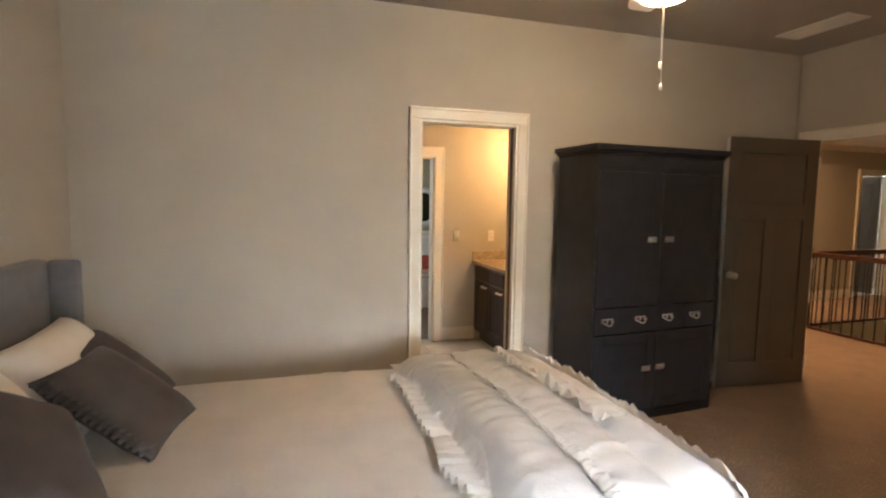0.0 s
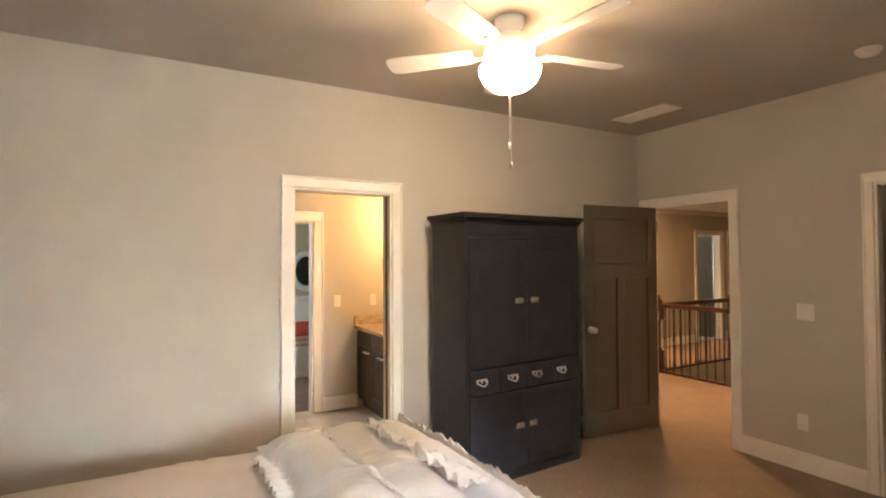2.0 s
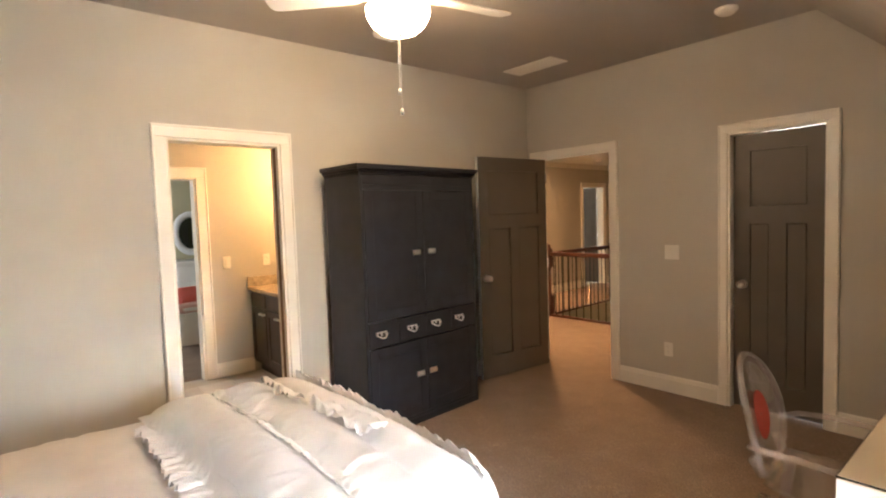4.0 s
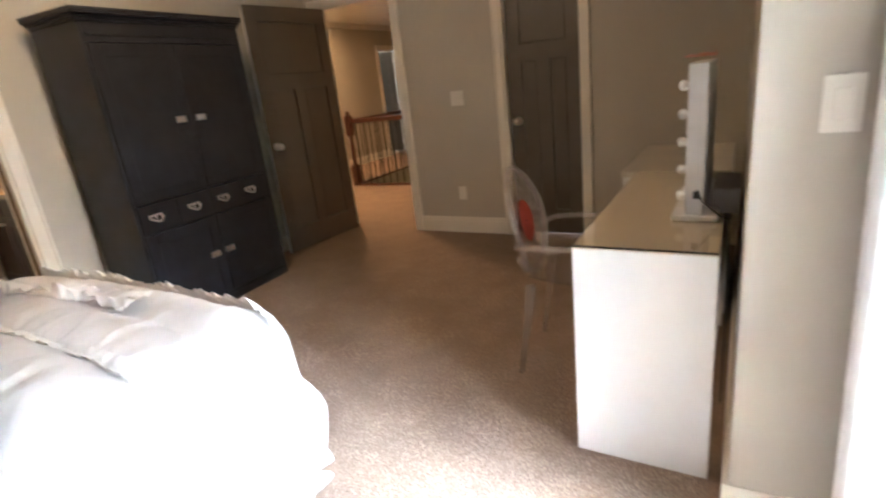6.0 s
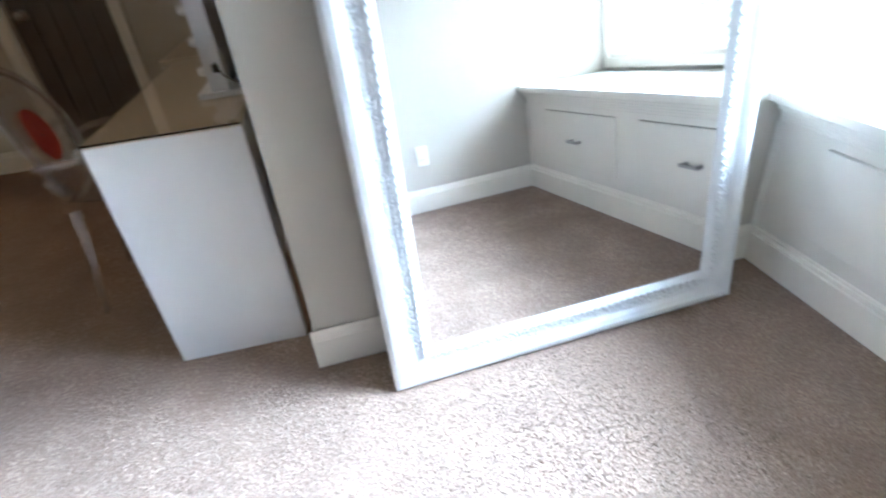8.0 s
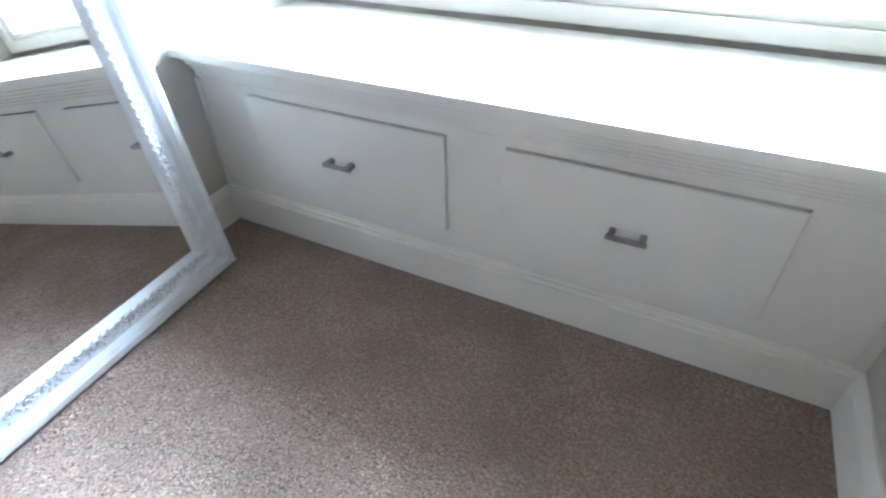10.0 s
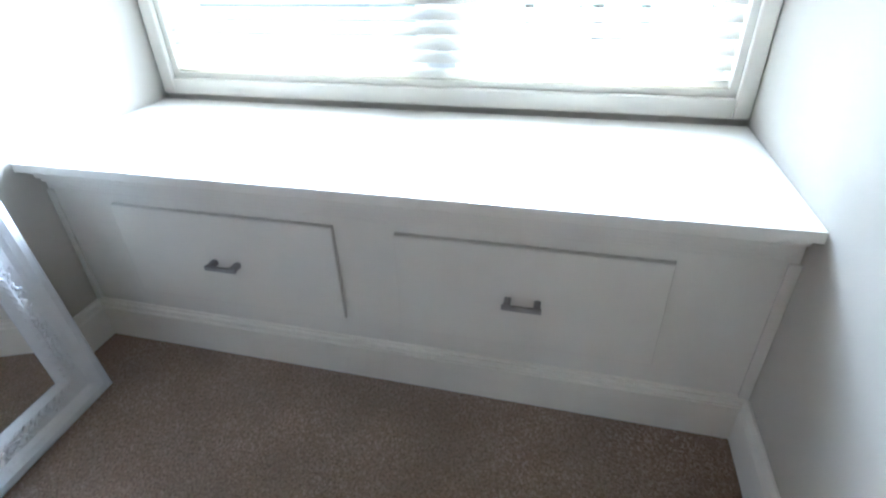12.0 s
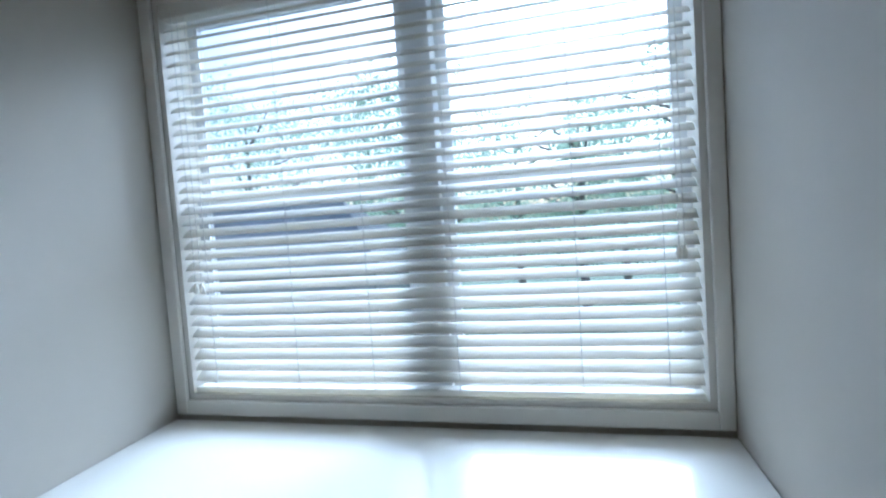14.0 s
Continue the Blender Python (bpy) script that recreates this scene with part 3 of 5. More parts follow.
def bench():
    b = thing("storage_bench", "white built-in window bench with two drawers", "bench")
    zt = 0.632
    yf = -5.18
    xl, xr = ex(-5.3) - 0.004, AWX + 0.004
    part("top", prism([(xr, -5.745), (ex(-5.745) - 0.004, -5.745), (ex(-5.11) - 0.004, -5.108), (xr, -5.122)], zt - 0.024, zt), SEATW, b)
    bm = bmesh.new()
    for y, z0, z1 in ((-5.132, zt - 0.04, zt - 0.025), (-5.142, zt - 0.056, zt - 0.04), (-5.152, zt - 0.07, zt - 0.056), (-5.160, zt - 0.083, zt - 0.07), (-5.168, zt - 0.098, zt - 0.083)):
        add_box(bm, xr + 0.022 + (zt - 0.05 - z1) * 0.3, xl - 0.022 - (zt - 0.05 - z1) * 0.3, yf - 0.01, y, z0, z1, 0.004, 2)
    part("moulding", bm, SEATW, b)
    D = ((-3.388, -2.712), (-4.196, -3.55))
    d0, d1 = 0.205, 0.503
    part("face_frame", boxes((xr, D[1][0], yf - 0.03, yf, 0, zt - 0.026), (D[1][1], D[0][0], yf - 0.03, yf, 0, zt - 0.026), (D[0][1], xl, yf - 0.03, yf, 0, zt - 0.026),
                             (D[1][0], D[1][1], yf - 0.03, yf, 0, d0), (D[0][0], D[0][1], yf - 0.03, yf, 0, d0), (D[1][0], D[1][1], yf - 0.03, yf, d1, zt - 0.026), (D[0][0], D[0][1], yf - 0.03, yf, d1, zt - 0.026)), SEATW, b)
    part("carcass", boxes((xr, xl, -5.74, yf - 0.35, 0.0, zt - 0.03)), SEATW, b)
    for x0, x1 in D:
        dr = part("drawer", box(x0 + 0.0012, x1 - 0.0012, yf - 0.06, yf + 0.013, d0 + 0.0012, d1 - 0.0025, 0.003, 2), SEATW, b)
        hx, hz = (x0 + x1) / 2, 0.352
        bm = bmesh.new()
        for sx in (-0.036, 0.036):
            add_box(bm, hx + sx - 0.008, hx + sx + 0.008, yf + 0.012, yf + 0.048, hz - 0.008, hz + 0.008, 0.002, 1)
        add_box(bm, hx - 0.048, hx + 0.048, yf + 0.042, yf + 0.050, hz - 0.007, hz + 0.007, 0.002, 2)
        part("handle", bm, DARKNICKEL, dr, "satin nickel bar handle")
    for x in (xr + 0.009, xl - 0.009):
        part("corner_strip", box(x - 0.012, x + 0.012, yf - 0.001, yf + 0.008, 0.14, zt - 0.105), SEATW, b)
    part("plinth", box(xr, xl, yf, yf + 0.016, 0, 0.115, 0.002, 1), WHITE, b)
    part("plinth_bead", box(xr, xl, yf, yf + 0.011, 0.115, 0.132, 0.002, 1), WHITE, b)
    part("plinth_lip", box(xr, xl, yf, yf + 0.006, 0.132, 0.145, 0.002, 1), WHITE, b)
    return b


bench()


# ---- the leaning mirror ----
def floor_mirror():
    W, HT, f, d = 1.18, 1.85, 0.125, 0.04
    skew, lean = radians(4.2), radians(5.5)
    m = Matrix.Translation((-2.783, -3.794, 0.002)) @ Matrix.Rotation(skew, 4, "Z") @ Matrix.Rotation(lean, 4, "Y")
    mir = thing("floor_mirror", "large mirror in a white carved frame, leaning on the wall", "mirror", m)
    # in its own space: y runs from 0 to -W along the foot, z up, -x faces the room
    part("glass", box(0.012, 0.016, -W + f - 0.01, -f + 0.01, f - 0.01, HT - f + 0.01), MIRROR, mir, "silvered mirror glass")
    part("backing", box(0.018, d, -W + 0.03, -0.03, 0.03, HT - 0.03), MFRAME, mir)
    prof = [(0.0, d), (0.0, 0.004), (0.012, -0.006), (0.03, -0.010), (0.046, -0.004), (0.058, 0.004), (0.078, 0.007), (0.090, 0.003), (0.098, -0.004), (0.108, -0.002), (f, 0.010), (f, d)]

    def rail(p0, p1, inn):
        p0, p1, inn = Vector(p0), Vector(p1), Vector(inn)
        along = (p1 - p0).normalized()
        bm = bmesh.new()
        e0 = [bm.verts.new(p0 + inn * a + along * a + Vector((x, 0, 0))) for a, x in prof]
        e1 = [bm.verts.new(p1 + inn * a - along * a + Vector((x, 0, 0))) for a, x in prof]
        k = len(prof)
        for i in range(k):
            j = (i + 1) % k
            bm.faces.new((e0[i], e0[j], e1[j], e1[i]))
        bm.faces.new(e0)
        bm.faces.new(e1[::-1])
        r = part("frame_rail", bm, MFRAME, mir)
        # carved leaf beads along the inner lip
        bm = bmesh.new()
        n = int((p1 - p0).length / 0.024)
        for i in range(5, n - 4):
            c = p0 + along * (i + 0.5) * ((p1 - p0).length / n) + inn * 0.104 + Vector((-0.005, 0, 0))
            q = Matrix.Translation(c) @ Matrix(((1, 0, 0, 0), (0, along.y, inn.y, 0), (0, along.z, inn.z, 0), (0, 0, 0, 1))) @ Matrix.Rotation(radians(32), 4, "X") @ Matrix.Diagonal((0.0045, 0.010, 0.005, 1))
            bmesh.ops.create_icosphere(bm, subdivisions=1, radius=1, matrix=q)
        # a ragged row of leaves outside the beads, thinning out towards the corners
        m2 = int((p1 - p0).length / 0.014)
        for i in range(9, m2 - 9):
            for off, big in ((0.084, 1.0), (0.070, 0.75)):
                if big < 1 and random.random() < 0.35:
                    continue
                c = p0 + along * (i + random.uniform(0.2, 0.8)) * ((p1 - p0).length / m2) + inn * (off + random.uniform(-0.004, 0.004)) + Vector((0.003, 0, 0))
                q = Matrix.Translation(c) @ Matrix(((1, 0, 0, 0), (0, along.y, inn.y, 0), (0, along.z, inn.z, 0), (0, 0, 0, 1))) @ Matrix.Rotation(radians(random.choice((-1, 1)) * random.uniform(25, 60)), 4, "X") @ Matrix.Diagonal((0.0032 * big, 0.010 * big, 0.0048 * big, 1))
                bmesh.ops.create_icosphere(bm, subdivisions=1, radius=1, matrix=q)
        part("carving", bm, MFRAME, r, smooth=True)

    c = [(0, 0, 0), (0, -W, 0), (0, -W, HT), (0, 0, HT)]
    rail(c[0], c[1], (0, 0, 1))
    rail(c[1], c[2], (0, 1, 0))
    rail(c[2], c[3], (0, 0, -1))
    rail(c[3], c[0], (0, -1, 0))
    return mir


floor_mirror()


# ---- armoire ----
def armoire():
    W, D, T = 1.09, 0.425, 1.815
    m = Matrix.Translation((-2.315, -0.535, 0)) @ Matrix.Rotation(radians(4.0), 4, "Z")
    a = thing("armoire", "tall black wooden armoire with four doors and nickel pulls", "armoire", m)
    part("side_panel", box(0, 0.022, 0.0, D, 0, T, 0.002, 1), BLACK, a)
    part("side_panel", box(W - 0.022, W, 0.0, D, 0, T, 0.002, 1), BLACK, a)
    part("back_panel", box(0.022, W - 0.022, D - 0.012, D, 0, T), BLACK, a)
    part("shelf", box(0.022, W - 0.022, 0.02, D - 0.012, 0.78, 0.80), BLACK, a)
    part("bottom_panel", box(0.022, W - 0.022, 0.004, D - 0.012, 0.05, 0.07), BLACK, a)
    part("kickboard", box(0.022, W - 0.022, 0.0, 0.02, 0, 0.049), BLACK, a)
    part("frieze", box(0.022, W - 0.022, 0.001, 0.03, T - 0.11, T), BLACK, a)
    bm = bmesh.new()
    for o, z0, z1 in ((0.012, T - 0.005, T + 0.012), (0.026, T + 0.012, T + 0.026), (0.042, T + 0.026, T + 0.042), (0.045, T + 0.042, T + 0.058)):
        add_box(bm, -o, W + o * 0.45, -o, D - 0.002, z0, z1, 0.004, 2)
    part("cornice", bm, BLACK, a)
    part("panel_moulding", boxes((0.03, W - 0.03, -0.006, 0.002, T - 0.075, T - 0.062)), BLACK, a)
    half = W / 2

    def panel_door(x0, x1, z0, z1):
        d = part("door", box(x0 + 0.068, x1 - 0.068, -0.001, 0.011, z0 + 0.068, z1 - 0.068), BLACK, a)
        for xs in (x0, x1 - 0.07):
            part("stile", box(xs, xs + 0.07, -0.0035, 0.014, z0, z1, 0.0015, 1), BLACK, d)
        for zr in (z0, z1 - 0.07):
            part("rail", box(x0 + 0.07, x1 - 0.07, -0.0035, 0.014, zr, zr + 0.07, 0.0015, 1), BLACK, d)
        return d

    def latch(parent, x, z):
        part("latch", boxes((x - 0.036, x + 0.036, -0.010, -0.003, z - 0.019, z + 0.019), (x - 0.020, x + 0.012, -0.022, -0.010, z - 0.008, z + 0.008), bevel=0.0025), NICKEL, parent, "nickel latch plate")

    def bin_pull(parent, x, z):
        bm = box(x - 0.046, x + 0.046, -0.010, -0.003, z + 0.012, z + 0.024, 0.003)
        for xs in (x - 0.044, x - 0.006, x + 0.032):
            add_box(bm, xs, xs + 0.012, -0.012, -0.003, z - 0.006, z + 0.014, 0.002, 1)
        tube([(x - 0.046 + 0.092 * i / 12, -0.012 - 0.022 * math.sin(math.pi * i / 12), z + 0.006 - 0.024 * math.sin(math.pi * i / 12)) for i in range(13)], 0.006, 8, bm)
        part("bin_pull", bm, NICKEL, parent, "nickel drop handle")

    for x0, x1, hx in ((0.025, half - 0.0015, half - 0.075), (half + 0.0015, W - 0.025, half + 0.075)):
        latch(panel_door(x0, x1, 0.81, T - 0.115), hx, 1.258)
        latch(panel_door(x0, x1, 0.075, 0.62), hx if hx < half else half + 0.05, 0.367)
    q = (W - 0.05) / 4
    for i in range(4):
        x0 = 0.025 + i * q
        d = part("drawer", box(x0 + 0.0015, x0 + q - 0.0015, -0.0035, 0.014, 0.63, 0.80, 0.0015, 1), BLACK, a)
        bin_pull(d, (0.125, 0.40, 0.635, 0.885)[i], 0.715)
    return a


armoire()


# ---- bed ----
BZ = 0.625


def bed():
    b = thing("bed", "queen bed with a padded grey headboard and cream sheets", "bed")
    part("headboard", box(-5.355, -5.255, -2.48, -0.585, 0.12, 1.205, 0.03, 3), HEADB, b, "grey upholstered headboard with wings", True)
    for y0, y1 in ((-0.645, -0.585), (-2.48, -2.42)):
        part("headboard_wing", box(-5.26, -5.13, y0, y1, 0.12, 1.203, 0.02, 3), HEADB, b, "", True)
    part("base", box(-5.25, -3.02, -2.27, -0.79, 0.05, 0.33, 0.02), HEADB, b)
    for x, y in ((-5.1, -2.2), (-5.1, -0.86), (-3.15, -2.2), (-3.15, -0.86)):
        part("leg", lathe([(0.0, 0), (0.025, 0), (0.035, 0.06), (0.0, 0.06)], 12), ESPRESSO, b, at=Matrix.Translation((x, y, 0)))

    def sheet(u, v):
        # across v, with soft rolled sides
        s = (v * 2 - 1)
        y = -1.535 + s * 0.765
        x = -5.25 + u * 2.24
        e = smoothstep(0.93, 1.0, abs(s))
        f = smoothstep(0.97, 1.0, u)
        z = BZ - 0.025 * e - 0.02 * f + 0.006 * nz(x, y, 2, 2.2)
        rip = smoothstep(0.25, 0.5, nz(x, y, 7, 1.6) + 0.35) * smoothstep(-4.4, -3.9, x)
        z += 0.002 * rip * math.sin((x * 0.6 + y) * 60 + 5 * nz(x, y, 1, 3)) + 0.007 * rip * (1 - abs(nz(x * 1.4, y, 31, 11))) ** 6
        return Vector((x, y, z))

    part("mattress", box(-5.25, -3.02, -2.30, -0.775, 0.33, BZ - 0.03, 0.05, 4), SHEET, b, "", True)
    part("sheet", grid_surface(120, 90, sheet, 0.02), SHEET, b, "smooth cream fitted sheet", True)
    return b


bed()


def duvet():
    """A thick folded duvet across the foot of the bed; it hangs over the near side and the foot."""
    d = thing("duvet", "rumpled white ruffled duvet folded over the foot of the bed", "duvet")
    X0, XF, YN, YSD = -3.70, -3.03, -0.80, -2.205
    LA, LC = 1.25, 2.14

    def drape(a, soft):
        """How far out and down the cloth lies, a metres past the edge."""
        if a <= 0:
            return a, 0.0
        ang = min(a / soft, math.pi / 2 * 0.985)
        out, down = soft * math.sin(ang), soft * (1 - math.cos(ang))
        rest = a - ang * soft
        if rest > 0:
            out += rest * math.cos(ang)
            down += rest * math.sin(ang)
        return out, down

    def cover(u, v):
        a = u * LA                      # along x from the fold edge
        c = v * LC                      # across, from the far edge to the near hem
        skewx = 0.03 * math.sin(c * 2.2) + 0.03 * c
        pa, pc = max(0.0, a - (XF - X0)), max(0.0, c - (YN - YSD))
        r = math.hypot(pa, pc)
        out, down = drape(r, 0.17)
        wa, wc = (pa / r, pc / r) if r > 0 else (0.0, 0.0)
        dx, dy = down * wa, down * wc
        x = min(a, XF - X0) + X0 + out * wa + skewx * (1 - u) - 0.04 * smoothstep(1.2, 2.0, c) * u
        y = YN - min(c, YN - YSD) - out * wc
        # a full roll along the fold, then two flatter panels between the sewn strips
        seams = (0.0, 0.29, 0.52, 0.80, 1.6)
        k = max(i for i in range(4) if a >= seams[i])
        q = (a - seams[k]) / (seams[k + 1] - seams[k])
        puff = 0.030 * smoothstep(0.0, 0.10, a) + (0.062, 0.034, 0.030, 0.03)[k] * (4 * q * (1 - q)) ** 0.75
        puff += 0.035 * smoothstep(0.05, 0.45, a) * math.sin(math.pi * min(1.0, c / 1.5)) ** 0.7
        puff *= smoothstep(-0.02, 0.14, c) * (1 - 0.55 * smoothstep(-0.12, 0.20, max(a - (XF - X0), c - (YN - YSD))))
        # broad softness, and creases that gather away from the strips
        wr = 0.012 * nz(a, c, 3, 3.0) + 0.005 * nz(a * 1.4, c, 9, 7.0)
        pull = math.exp(-abs(a - 0.29) / 0.09) + 0.6 * math.exp(-abs(a - 0.52) / 0.07) + 0.7 * math.exp(-abs(a - 0.02) / 0.10)
        crease = (1 - abs(nz(a * 0.7 + 0.25 * c, c * 1.9, 12, 5.5))) ** 6
        wr += (0.004 + 0.012 * min(1.0, pull)) * crease - 0.004 * (1 - abs(nz(a * 0.6 - 0.2 * c, c * 1.4, 17, 4.0))) ** 5
        wr += 0.004 * min(1.0, pull) * math.sin(c * 62 + 9 * nz(a * 0.3, c, 31, 2.5))
        side = smoothstep(0.0, 0.2, dy) + smoothstep(0.0, 0.2, dx)
        # loose tiers down the near side, upright folds round the foot
        tier = 0.055 * abs(math.sin(math.pi * dy / 0.17)) ** 0.7 * (0.6 + 0.8 * nz(a, c * 0.2, 4, 3.5)) + 0.05 * dy
        fold = tier * smoothstep(0.08, 0.25, dy) + side * 0.016 * math.sin(c * 15 + 3 * nz(a, c, 6, 2)) * smoothstep(0.05, 0.3, dx)
        h = BZ + puff + wr * smoothstep(0.0, 0.1, a) - down
        y -= (0.6 * fold + 0.5 * wr * side) * smoothstep(0.02, 0.2, dy)
        x += (0.6 * fold + 0.5 * wr * side) * smoothstep(0.02, 0.2, dx)
        return Vector((x, y, (h if h > 0.1 else 0.05 + 0.05 * math.exp((h - 0.1) / 0.05)) + 0.012))

    part("cover", grid_surface(150, 230, cover, 0.03), DUVET, d, "rumpled white cotton cover", True)

    def ruffle(a0, width, freq, amp, c0, c1, lift, wob, loose):
        """A gathered strip sewn along a0; loose is the share of its width that stands free of the seam (1: an edge frill, 0: both edges sewn)."""
        def f(u, v):
            c = c0 + (c1 - c0) * v
            ends = smoothstep(0.0, 0.06, v) * smoothstep(0.0, 0.25 if a0 < 0 else 0.06, 1 - v)
            a = a0 + width * (u - 0.5) * (0.3 + 0.7 * ends) * (1 + 0.45 * nz(c, a0, 8, 5)) + wob * math.sin(c * 4.1 + 5 * a0)
            p = cover(min(1, max(0, a / LA)), min(1, c / LC))
            if a < 0:
                p.x += a
                p.z -= 0.012
            free = (1 - u) if loose else 1 - abs(2 * u - 1)
            wave = math.sin(freq * c + 11 * nz(c, a0, 1, 5)) + 0.5 * math.sin(2.3 * freq * c + 11 * nz(c, a0, 6, 5)) + 0.6 * nz(c, u * 0.15, a0, 34)
            g = amp * wave * (0.18 + 0.82 * free ** 0.8) * (0.75 + 0.5 * nz(c, a0, 15, 6))
            return p + Vector((0.30 * g, g * 0.30, lift + g * 0.8 + (0.012 * free if loose else 0.0)))
        part("ruffle", grid_surface(8, int((c1 - c0) * 260), f, 0.003), DUVET, d, "gathered white ruffle", True)

    ruffle(-0.022, 0.13, 84, 0.017, 0.16, 1.46, 0.020, 0.02, 1)
    ruffle(0.29, 0.045, 130, 0.009, 0.05, 1.62, 0.014, 0.02, 0)
    ruffle(0.52, 0.10, 46, 0.022, 0.22, 0.62, 0.024, 0.03, 1)
    ruffle(0.54, 0.10, 50, 0.024, 0.70, 1.12, 0.024, 0.03, 1)
    ruffle(0.78, 0.10, 62, 0.012, 0.02, 1.75, 0.024, 0.012, 1)
    return d


duvet()


def pillow(name, w, h, t, m, material, label, trim=False, group="pillows on the bed"):
    """A soft square pillow lying in its x-y plane, with drawn-out corners; trim laces a ribbon along one side."""
    p = thing(name, label, "pillow", m, group)

    def face(sgn):
        def f(u, v):
            s, q = 2 * u - 1, 2 * v - 1
            pull = 1 - 0.07 * (1 - q * q) * abs(s) ** 3
            pull2 = 1 - 0.07 * (1 - s * s) * abs(q) ** 3
            th = t / 2 * ((1 - s ** 4) * (1 - q ** 4)) ** 0.55
            wr = 0.010 * nz(s * 1.3, q * 1.3, sgn * 3 + w, 1.6) * (1 - max(abs(s), abs(q)) ** 4)
            return Vector((s * w / 2 * pull, q * h / 2 * pull2, sgn * (th + wr)))
        return f
    part("front", grid_surface(28, 28, face(1)), material, p, "", True)
    part("back", grid_surface(28, 28, face(-1)), material, p, "", True)
    if trim:
        n = 16
        for i in range(n):
            x = -w / 2 * 0.9 + w * 0.9 * (i + 0.5) / n
            yb = -h / 2 * 0.94
            part("lace", tube([(x - 0.011, yb - 0.022, 0.0), (x - 0.006, yb - 0.004, 0.024), (x + 0.004, yb + 0.016, 0.026), (x + 0.011, yb + 0.03, 0.03)], 0.007, 6, flat=0.5), RIBBON, p)
        part("piping", tube([(-w / 2 * 0.96 + w * 0.96 * i / 12, -h / 2 * 0.97 - 0.004 + 0.03 * (1 - (2 * i / 12 - 1) ** 2), 0) for i in range(13)], 0.008, 8), RIBBON, p)
    return p


pillow("bed_pillow", 0.42, 0.64, 0.20, pose(-5.04, -1.08, 0.80, 0, 52, 0), PILLOWW, "plump white pillow against the headboard")
pillow("bed_pillow", 0.42, 0.64, 0.20, pose(-5.04, -1.76, 0.80, 0, 52, 0), PILLOWW, "plump white pillow against the headboard")
pillow("throw_pillow", 0.44, 0.44, 0.13, pose(-4.90, -1.00, 0.76, 0, 40, -6), PILLOWB, "dark brown velvety cushion leaning behind another")
pillow("throw_pillow", 0.46, 0.44, 0.13, pose(-4.79, -1.32, 0.765, 0, 38, -9), PILLOWB, "dark brown cushion with a laced ribbon edge", True)
pillow("throw_pillow", 0.50, 0.46, 0.14, pose(-4.90, -1.92, 0.865, 0, 42, 2) @ pose(0, 0, 0, 0, 0, 38), PILLOWB, "dark brown velvety cushion propped on one corner")


# ---- desk, dresser, chair, make-up mirror ----
def desk():
    d = thing("desk", "white lacquered desk with a glass top", "desk")
    x0, x1, y0, y1 = -2.425, -1.26, -3.525, -3.112
    part("end_panel", box(x0, x0 + 0.05, y0, y1, 0, 0.758, 0.003), DESKW, d)
    part("end_panel", box(x1 - 0.05, x1, y0, y1, 0, 0.758, 0.003), DESKW, d)
    part("apron", box(x0 + 0.05, x1 - 0.05, y0 + 0.02, y1 - 0.012, 0.66, 0.756, 0.003), DESKW, d)
    for a, b in ((x0 + 0.055, (x0 + x1) / 2 - 0.003), ((x0 + x1) / 2 + 0.003, x1 - 0.055)):
        dr = part("drawer", box(a, b, y1 - 0.013, y1 + 0.003, 0.665, 0.752, 0.002, 1), DESKW, d)
    part("back_panel", box(x0 + 0.05, x1 - 0.05, y0 + 0.004, y0 + 0.02, 0.3, 0.756), DESKW, d)
    part("glass_top", box(x0 + 0.001, x1 - 0.001, y0, y1 + 0.002, 0.7625, 0.7685, 0.001, 1), CLEARGLASS, d, "clear glass sheet over the top").visible_shadow = False
    part("felt", box(x0 + 0.004, x1 - 0.004, y0 + 0.004, y1 - 0.002, 0.758, 0.7622), mat("desk_top_cream", (0.60, 0.52, 0.40), 0.35, 0.06, 5.0), d, "cream desk surface under the glass")
    return d


desk()


def dresser():
    d = thing("dresser", "white lacquered dresser with drawers beside the desk", "dresser")
    x0, x1, y0, y1 = -1.25, -0.40, -3.53, -3.045
    part("carcass", boxes((x0, x0 + 0.02, y0, y1, 0.04, 0.74), (x1 - 0.02, x1, y0, y1, 0.04, 0.74), (x0 + 0.02, x1 - 0.02, y0, y0 + 0.015, 0.04, 0.74), (x0 + 0.02, x1 - 0.02, y0, y1 - 0.01, 0.04, 0.06)), DESKW, d)
    part("top", box(x0 - 0.004, x1 + 0.004, y0, y1 + 0.006, 0.74, 0.768, 0.003), mat("dresser_top_cream", (0.55, 0.50, 0.41), 0.35, 0.06, 5.0), d)
    for i in range(3):
        z0 = 0.065 + i * 0.225
        for a, b in ((x0 + 0.023, (x0 + x1) / 2 - 0.003), ((x0 + x1) / 2 + 0.003, x1 - 0.023)):
            dr = part("drawer", box(a, b, y1 - 0.02, y1 + 0.001, z0, z0 + 0.215, 0.002, 1), DESKW, d)
            part("pull", tube([((a + b) / 2 - 0.05, y1, z0 + 0.17), ((a + b) / 2 - 0.05, y1 + 0.022, z0 + 0.17), ((a + b) / 2 + 0.05, y1 + 0.022, z0 + 0.17), ((a + b) / 2 + 0.05, y1, z0 + 0.17)], 0.005, 6), NICKEL, dr)
    part("plinth", box(x0 + 0.02, x1 - 0.02, y0 + 0.02, y1 - 0.04, 0, 0.04), DESKW, d)
    return d


dresser()


